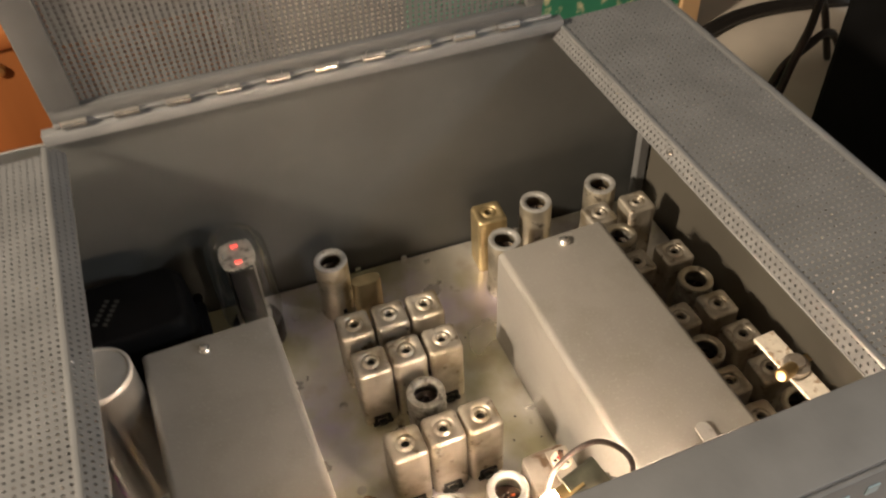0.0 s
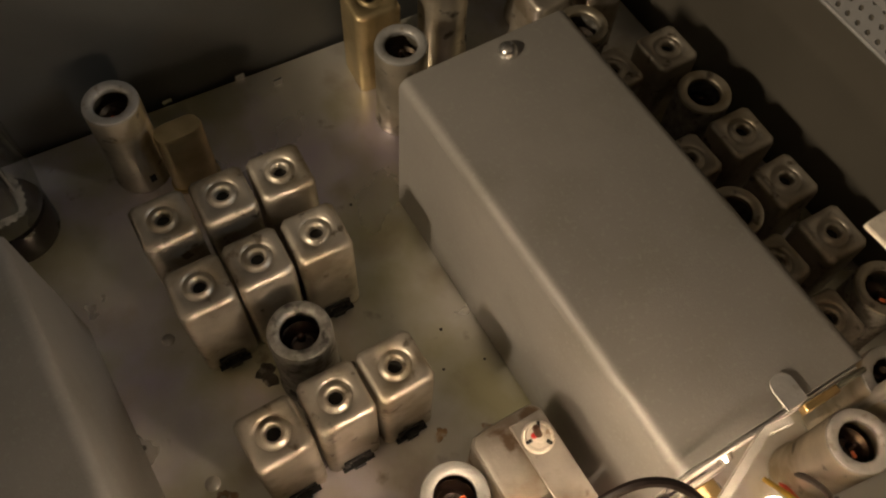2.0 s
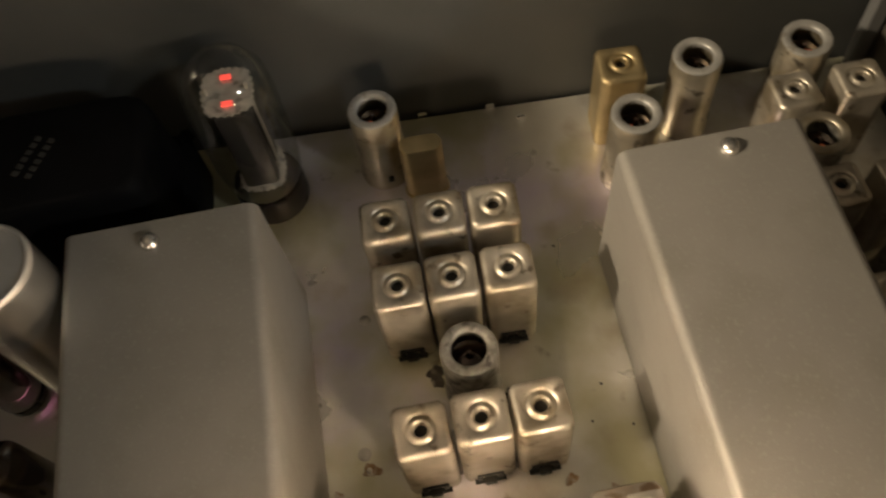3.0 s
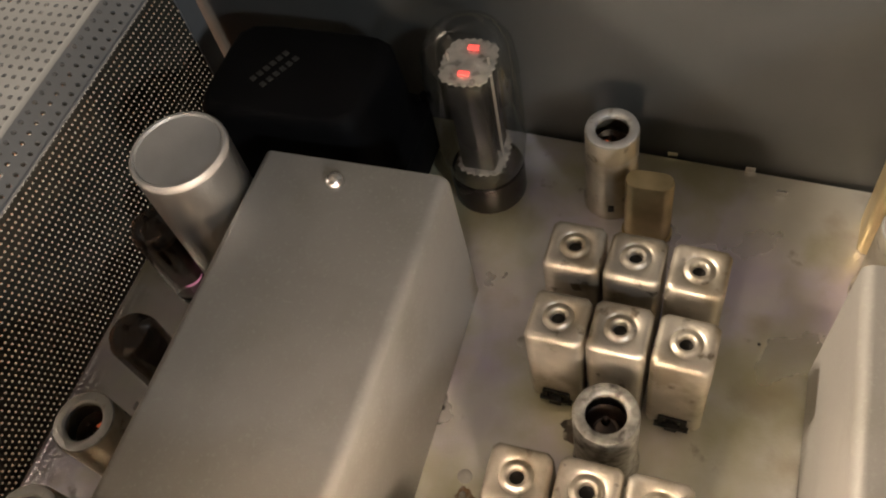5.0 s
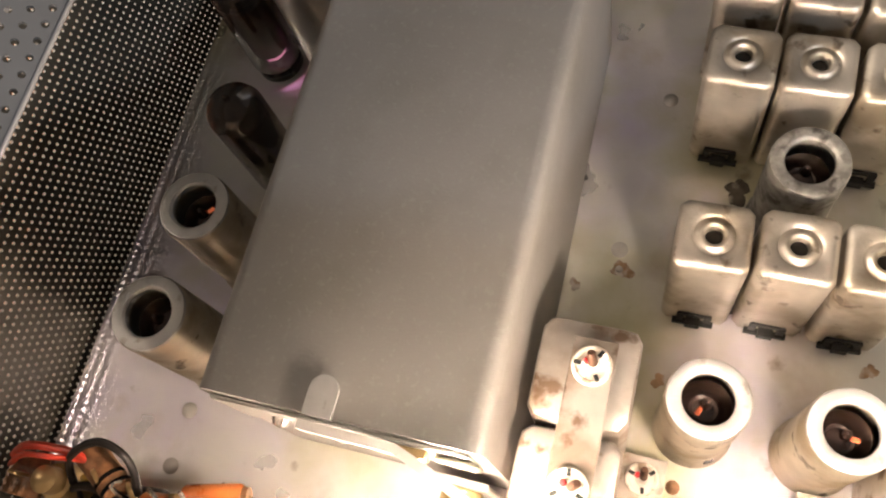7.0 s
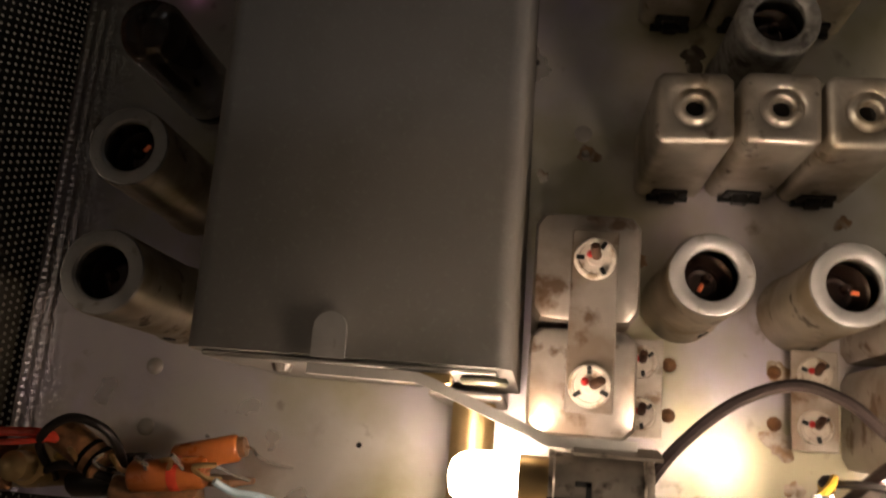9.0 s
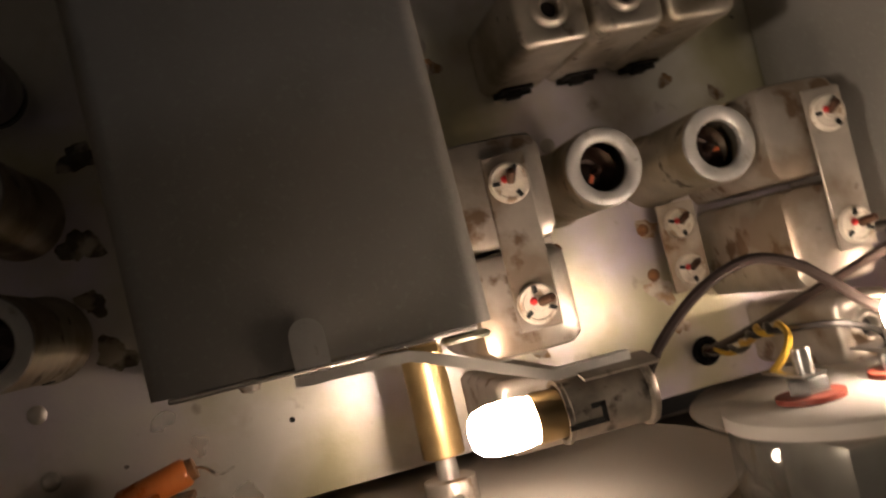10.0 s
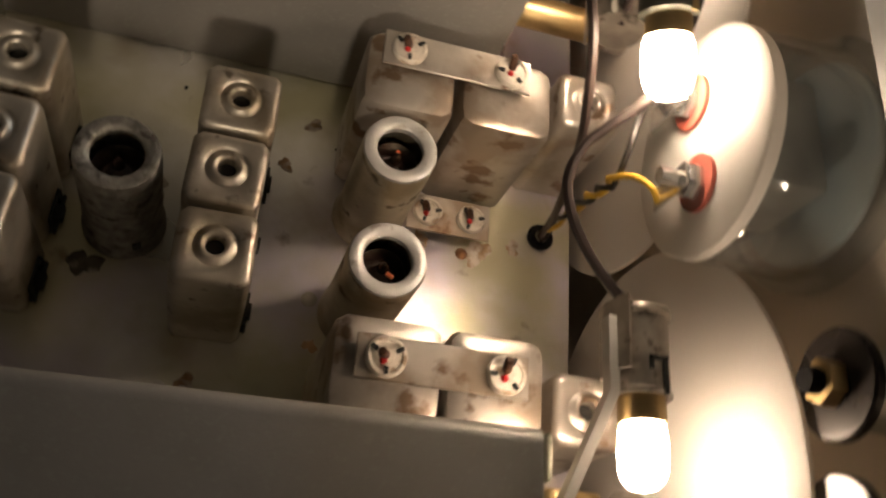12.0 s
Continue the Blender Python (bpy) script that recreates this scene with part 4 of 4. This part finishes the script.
def build_meter_lamp():
    v = thing("meter_lamp", "lit lamp in dark holder behind meter", "pilot lamp")
    turn = pose(0.0980, 0.1515, 0.1145, 0, -110, 8)
    hold = part("holder", lathe([(0, 0), (0.0062, 0), (0.0066, 0.0006), (0.0066, 0.0150), (0.0056, 0.0155), (0, 0.0155)], 26, m=turn), M_OLIVE, v, "olive dark metal holder")
    part("bayonet_slot", moved(box_bm(0.0058, 0.0068, -0.0030, -0.0018, 0.0090, 0.0156), turn), M_BRASS, hold)
    part("bulb_cap", lathe([(0, 0.015), (0.0050, 0.015), (0.0052, 0.0200), (0, 0.0200)], 20, m=turn), M_BRASS, v, "brass bulb cap")
    part("bulb", lathe([(0.0050, 0.0200), (0.0056, 0.0215), (0.0057, 0.0250), (0.0057, 0.0282), (0.0049, 0.0314), (0.0032, 0.0330), (0, 0.0336)], 22, m=turn), M_LAMP_DIM, v, "brightly lit bulb glass")
    part("cross_arm", sweep([(0.0980, 0.1480, 0.1145), (0.106, 0.136, 0.118), (0.108, 0.118, 0.122), (0.108, 0.104, 0.122)], 0.0011), M_STEEL, v, "thin steel support arm")
    return v


build_meter_lamp()


# ---- inner front plate with control bushings ----
slab("trim", -0.150, 0.262, 0.1005, 0.1018, -0.074, 0.138, M_INNER, "inner metal plate behind the front panel", "plate")


def build_bushing(x, z):
    v = thing("control_bushing", "black disc with brass nut on control shaft", "control", "control bushings", (x, 0.0170, z))
    along = pose(0, 0, 0, 90, 0, 0)
    part("disc", lathe([(0, -0.1010), (0.0105, -0.1010), (0.0110, -0.1005), (0.0110, -0.0990), (0, -0.0990)], 32, m=along), M_BAKELITE, v, "black disc")
    part("nut", lathe([(0, -0.1050), (0.0044, -0.1045), (0.0047, -0.1040), (0.0047, -0.1012), (0, -0.1012)], 6, m=along), M_BRASS, v, "brass hexagon nut")
    part("stub", lathe([(0, -0.1075), (0.0024, -0.1075), (0.0026, -0.1071), (0.0026, -0.1046), (0, -0.1046)], 16, m=along), M_BLACK, v, "black shaft end")
    part("body", lathe([(0, -0.0988), (0.0080, -0.0988), (0.0080, -0.0875), (0, -0.0875)], 24, m=along), M_STEEL, v)
    return v


build_bushing(0.007, 0.108)
build_bushing(-0.020, 0.104)


# ---- wires ----
def wire(label, points, r, mat, name="wire"):
    return tagged(part(name, sweep(points, r), mat), label, "wire")


wire("brown insulated wire arching from lamp holder", [(0.0247, 0.1430, 0.0820), (0.0308, 0.1515, 0.083), (0.0400, 0.1600, 0.086), (0.0500, 0.1640, 0.089), (0.0580, 0.1615, 0.092), (0.0627, 0.1568, 0.095), (0.0700, 0.1490, 0.100), (0.082, 0.145, 0.110), (0.098, 0.142, 0.114)], 0.0012, M_WIRE_BROWN)
wire("brown insulated wire looping over lamp holder", [(0.0808, 0.1353, 0.003), (0.077, 0.141, 0.030), (0.0745, 0.152, 0.070), (0.081, 0.162, 0.098), (0.0905, 0.1660, 0.106), (0.102, 0.1650, 0.112), (0.1105, 0.1600, 0.110), (0.1135, 0.1528, 0.106), (0.1101, 0.1476, 0.096), (0.106, 0.1455, 0.080)], 0.0012, M_WIRE_BROWN)
wire("pale grey wire beside lamp holder", [(0.108, 0.1470, 0.080), (0.1035, 0.1530, 0.092), (0.1000, 0.1560, 0.104), (0.0975, 0.1520, 0.112), (0.0990, 0.1480, 0.1150)], 0.0009, M_STEEL)
tw = thing("twisted_wires", "yellow and black twisted wires from grommet", "wire")
lay = [Vector(p) for p in ((0.0812, 0.1348, 0.002), (0.0765, 0.1375, 0.030), (0.0645, 0.1455, 0.060), (0.0595, 0.1478, 0.078))]
for ph, mat, nm, tail in ((0, M_WIRE_YELLOW, "yellow_wire", [(0.0570, 0.1470, 0.086), (0.0535, 0.1440, 0.089), (0.0518, 0.1405, 0.086)]), (math.pi, M_WIRE_BLACK, "black_wire", [(0.0637, 0.1475, 0.086), (0.0700, 0.1462, 0.088), (0.0770, 0.1430, 0.087), (0.0793, 0.1405, 0.086)])):
    pts = []
    for i in range(31):
        u = 3 * i / 30
        k = min(int(u), 2)
        c = lay[k].lerp(lay[k + 1], u - k)
        pts.append(c + Vector((math.cos(ph + 6.5 * u), math.sin(ph + 6.5 * u), 0)) * 0.0010)
    part(nm, sweep(pts + tail, 0.0008, 7, 4), mat, tw)
part("grommet", lathe([(0.0018, -0.001), (0.0042, 0.0002), (0.0046, 0.0016), (0.0038, 0.0028), (0.0020, 0.0022)], 20, m=Matrix.Translation((0.0810, 0.1350, 0.0003))), M_BLACK, tw, "black rubber grommet")

# ---- things beside the chassis front ----
def build_component_board():
    """Loose parts and wiring at the corner of the chassis."""
    v = thing("capacitor", "orange tubular capacitor with bare leads", "capacitor", "", (-0.088, 0.1350, 0.030), 8)
    part("body", lathe([(0, -0.010), (0.0036, -0.0098), (0.0042, -0.0090), (0.0042, 0.0090), (0.0036, 0.0098), (0, 0.010)], 18, m=pose(0, 0, 0, 0, 90, 0)), M_ORANGE, v)
    part("band", lathe([(0.0043, 0.0010), (0.0044, 0.0012), (0.0044, 0.0035), (0.0043, 0.0037)], 18, m=pose(0, 0, 0, 0, 90, 0)), M_WIRE_RED, v)
    for s in (-1, 1):
        part("lead", sweep([(s * 0.0098, 0, 0), (s * 0.0135, 0.001, 0.001), (s * 0.0165, -0.0015, -0.004), (s * 0.0175, -0.003, -0.012)], 0.0004, 6, 6), M_SCREW, v)
    v = thing("capacitor", "dark red capacitor under tangled wires", "capacitor", "", (-0.092, 0.1290, 0.026), -4)
    part("body", lathe([(0, -0.012), (0.0040, -0.0115), (0.0045, -0.010), (0.0045, 0.010), (0.0040, 0.0115), (0, 0.012)], 18, m=pose(0, 0, 0, 0, 90, 0)), M_RUST, v)
    v = thing("tag_strip", "tag strip of soldered bright lugs", "tag strip", "", (-0.100, 0.1335, 0))
    part("board", box_bm(-0.012, 0.026, -0.0010, 0.0010, 0.0005, 0.0240, 0.0004, 1), M_RUST, v)
    rnd = random.Random(7)
    for k in range(7):
        x = -0.010 + 0.0055 * k
        part("lug", sweep([(x, 0.001, 0.022), (x + rnd.uniform(-.001, .001), 0.0015, 0.031), (x + rnd.uniform(-.003, .003), 0.003 + rnd.uniform(0, .004), 0.036), (x + rnd.uniform(-.004, .004), 0.005, 0.0335)], 0.0007, 6, 5), M_SCREW if k % 2 else M_BRASS, v, "bright soldered lug")
    v = thing("resistor", "dark cylindrical resistor with striped end", "resistor", "", (-0.113, 0.1400, 0.030), -32)
    part("body", lathe([(0, -0.008), (0.0042, -0.008), (0.0046, -0.0072), (0.0046, 0.0072), (0.0042, 0.008), (0, 0.008)], 18, m=pose(0, 0, 0, 0, 90, 0)), M_RUST, v)
    for x in (0.003, 0.0062):
        part("band", lathe([(0.0047, x), (0.0048, x + 0.0002), (0.0048, x + 0.0012), (0.0047, x + 0.0014)], 18, m=pose(0, 0, 0, 0, 90, 0)), M_BLACK, v)
    v = thing("terminal_post", "brass terminal post with knurled top", "terminal", "", (-0.1305, 0.1335, 0))
    part("post", lathe([(0, 0), (0.0060, 0.0), (0.0060, 0.022), (0.0052, 0.024), (0.0040, 0.0245), (0.0040, 0.030), (0.0016, 0.0315), (0, 0.0315)], 20), M_BRASS, v)
    v = thing("capacitor", "second orange tubular capacitor lying behind the first", "capacitor", "", (-0.0800, 0.1410, 0.026), 14)
    part("body", lathe([(0, -0.009), (0.0030, -0.0088), (0.0036, -0.0080), (0.0036, 0.0080), (0.0030, 0.0088), (0, 0.009)], 18, m=pose(0, 0, 0, 0, 90, 0)), M_ORANGE, v)
    part("end_cap", lathe([(0, 0.0089), (0.0028, 0.0089), (0.0026, 0.0105), (0, 0.0107)], 14, m=pose(0, 0, 0, 0, 90, 0)), M_RUST, v, "brown wax end")
    for s in (-1, 1):
        part("lead", sweep([(s * 0.0104, 0, 0), (s * 0.0130, -0.001, 0.003), (s * 0.0150, -0.004, 0.002), (s * 0.0160, -0.007, -0.022)], 0.0004, 6, 6), M_SCREW, v)
    v = thing("choke", "black round choke under tangled wires", "choke", "", (-0.1150, 0.1320, 0.0062), 6)
    part("body", lathe([(0, -0.011), (0.0055, -0.011), (0.0060, -0.0104), (0.0060, 0.0104), (0.0055, 0.011), (0, 0.011)], 20, m=pose(0, 0, 0, 0, 90, 0)), M_BAKELITE, v)
    for x in (-0.0112, 0.0112):
        part("end_wire", sweep([(x, 0, 0.001), (x * 1.2, 0.001, 0.008), (x * 1.1, -0.002, 0.016)], 0.0004, 6, 6), M_SCREW, v)
    v = thing("terminal_block", "cream terminal block with brown top plate", "terminal block", "", (-0.1420, 0.1330, 0.0))
    part("block", box_bm(-0.0062, 0.0062, -0.0060, 0.0060, 0.0005, 0.0200, 0.0008, 2), M_CERAMIC, v, "cream ceramic block")
    part("top_plate", box_bm(-0.0066, 0.0066, -0.0064, 0.0064, 0.0201, 0.0222, 0.0005, 2), M_RUST, v, "brown fibre plate")
    part("lug", box_bm(-0.0016, 0.0016, -0.0005, 0.0005, 0.0223, 0.0290, 0.0003, 1), M_BRASS, v, "brass solder lug")


build_component_board()
wire("red insulated wire across the corner", [(-0.150, 0.1375, 0.020), (-0.140, 0.1410, 0.030), (-0.128, 0.1425, 0.034), (-0.118, 0.1420, 0.034), (-0.110, 0.1365, 0.026)], 0.0013, M_WIRE_RED)
wire("thin red insulated wire beside thicker one", [(-0.150, 0.1345, 0.020), (-0.139, 0.1385, 0.031), (-0.127, 0.1400, 0.035), (-0.116, 0.1410, 0.033), (-0.108, 0.1345, 0.024)], 0.0009, M_WIRE_RED)
wire("black insulated wire in open loop", [(-0.126, 0.1305, 0.016), (-0.122, 0.1405, 0.034), (-0.112, 0.1470, 0.040), (-0.103, 0.1450, 0.038), (-0.101, 0.1380, 0.030), (-0.106, 0.1315, 0.018)], 0.0012, M_WIRE_BLACK)
wire("black insulated wire below the loop", [(-0.136, 0.1285, 0.014), (-0.120, 0.1345, 0.026), (-0.108, 0.1335, 0.029), (-0.096, 0.1290, 0.020)], 0.0013, M_WIRE_BLACK)
wire("pale yellow insulated wire end", [(-0.122, 0.1365, 0.024), (-0.115, 0.1380, 0.032), (-0.108, 0.1375, 0.031)], 0.0011, M_WIRE_YELLOW)
wire("pale blue insulated wire at tag strip", [(-0.075, 0.1345, 0.032), (-0.071, 0.1320, 0.028), (-0.066, 0.1310, 0.022), (-0.060, 0.1285, 0.012)], 0.0010, M_WIRE_BLUE)
wire("yellow insulated wire behind lamp bulb", [(0.178, 0.150, 0.002), (0.170, 0.140, 0.028), (0.158, 0.134, 0.048), (0.150, 0.128, 0.044)], 0.0010, M_WIRE_YELLOW)
wire("red insulated wire behind lamp bulb", [(0.182, 0.147, 0.002), (0.172, 0.135, 0.026), (0.160, 0.130, 0.044), (0.150, 0.125, 0.040)], 0.0010, M_WIRE_RED)
wire("brown insulated wire behind lamp bulb", [(0.186, 0.150, 0.002), (0.176, 0.142, 0.034), (0.164, 0.136, 0.056), (0.150, 0.131, 0.052)], 0.0011, M_WIRE_BROWN)


def build_antenna_trimmer():
    v = thing("trimmer_capacitor", "white ceramic strip with brass trimmer screw", "trimmer", "", (0.2068, 0.1690, 0.0))
    part("strip", moved(box_bm(-0.0055, 0.0055, -0.0215, 0.0215, 0.0985, 0.1005, 0.0004, 1), pose(0, 0, 0, 0, 0, 3)), M_CERAMIC, v, "white ceramic strip")
    part("post", lathe([(0, 0.0005), (0.0024, 0.0005), (0.0024, 0.0985), (0, 0.0985)], 12, m=Matrix.Translation((0, -0.016, 0))), M_STEEL, v)
    part("bush", lathe([(0, 0.1006), (0.0062, 0.1006), (0.0064, 0.1012), (0.0060, 0.1036), (0.0034, 0.1040), (0.0034, 0.1060), (0, 0.1062)], 20), M_WHITE_METAL, v, "metal trimmer bush")
    part("shaft", lathe([(0, 0.0), (0.0030, 0.0), (0.0032, 0.0010), (0.0032, 0.010), (0.0024, 0.0108), (0, 0.0108)], 16, m=pose(-0.003, -0.001, 0.1035, 0, -72, 20)), M_BRASS, v, "brass shaft")
    part("lug", box_bm(0.006, 0.0105, 0.001, 0.005, 0.0990, 0.0998), M_BRASS, v)
    return v


build_antenna_trimmer()


# ---- round the receiver ----
def build_speaker():
    v = thing("black_box", "tall black box standing on the bench", "box", "", (0.60, 0.325, TABLE), 0)
    part("body", box_bm(-0.12, 0.12, -0.125, 0.125, 0.0, 0.34, 0.004, 2), M_BLACK, v)
    part("front_edge", box_bm(-0.1215, -0.1200, -0.118, 0.118, 0.006, 0.334, 0.0004, 1), M_BLACK, v)
    return v


build_speaker()
wire("thick black cable curving over the bench", [(0.36, 0.58, TABLE + 0.008), (0.46, 0.625, TABLE + 0.008), (0.53, 0.652, TABLE + 0.008), (0.58, 0.660, TABLE + 0.008), (0.64, 0.652, TABLE + 0.008), (0.74, 0.62, TABLE + 0.008)], 0.0075, M_WIRE_BLACK, "cable")
wire("dark brown cord crossing behind cabinet", [(0.33, 0.36, -0.03), (0.39, 0.42, 0.0), (0.43, 0.448, 0.02), (0.47, 0.468, 0.02), (0.53, 0.50, 0.0), (0.60, 0.535, -0.08)], 0.0036, M_WIRE_BROWN, "cord")
wire("dark brown cord hanging down", [(0.33, 0.33, -0.04), (0.39, 0.405, 0.005), (0.43, 0.440, 0.022), (0.475, 0.474, 0.030), (0.53, 0.520, 0.020), (0.60, 0.56, -0.08)], 0.0036, M_WIRE_BROWN, "cord")


def build_board():
    v = thing("printed_board", "green board with cream flecks, pale wooden edge", "board", "", (0.417, 0.668, TABLE), 0)
    part("sheet", box_bm(-0.22, 0.055, 0, 0.008, 0.0, 0.30, 0.001, 1), M_GREEN, v)
    part("edge", box_bm(0.075, 0.098, -0.004, 0.010, 0.0, 0.30, 0.001, 1), M_WOOD_PALE, v, "pale wooden edge")
    part("stripe", box_bm(0.056, 0.074, 0.0, 0.008, 0.0, 0.30, 0.001, 1), M_GREEN, v)
    part("red_line", box_bm(0.046, 0.050, -0.0012, -0.0002, 0.0, 0.30), M_RED, v, "thin red line")
    return v


M_WOOD_PALE = material("pale_orange_wood", (0.55, 0.36, 0.20), 0.5, 0.0, 0.15, 14, 300, 0.1, stretch=(1, 1, 0.1))
build_board()


def build_chest():
    v = thing("wooden_chest", "orange-brown wooden chest behind the receiver", "chest", "", (-0.40, 0.70, TABLE))
    part("body", box_bm(-0.22, 0.284, -0.05, 0.16, 0.0, 0.165, 0.003, 2), M_WOOD, v)
    part("lid", box_bm(-0.224, 0.288, -0.054, 0.164, 0.1655, 0.180, 0.003, 2), M_WOOD, v)
    part("catch", lathe([(0, 0.004), (0.005, 0.003), (0.006, 0)], 16, m=pose(0.262, -0.0505, 0.150, 90, 0, 0)), M_BRASS, v, "small bright catch")
    return v


build_chest()
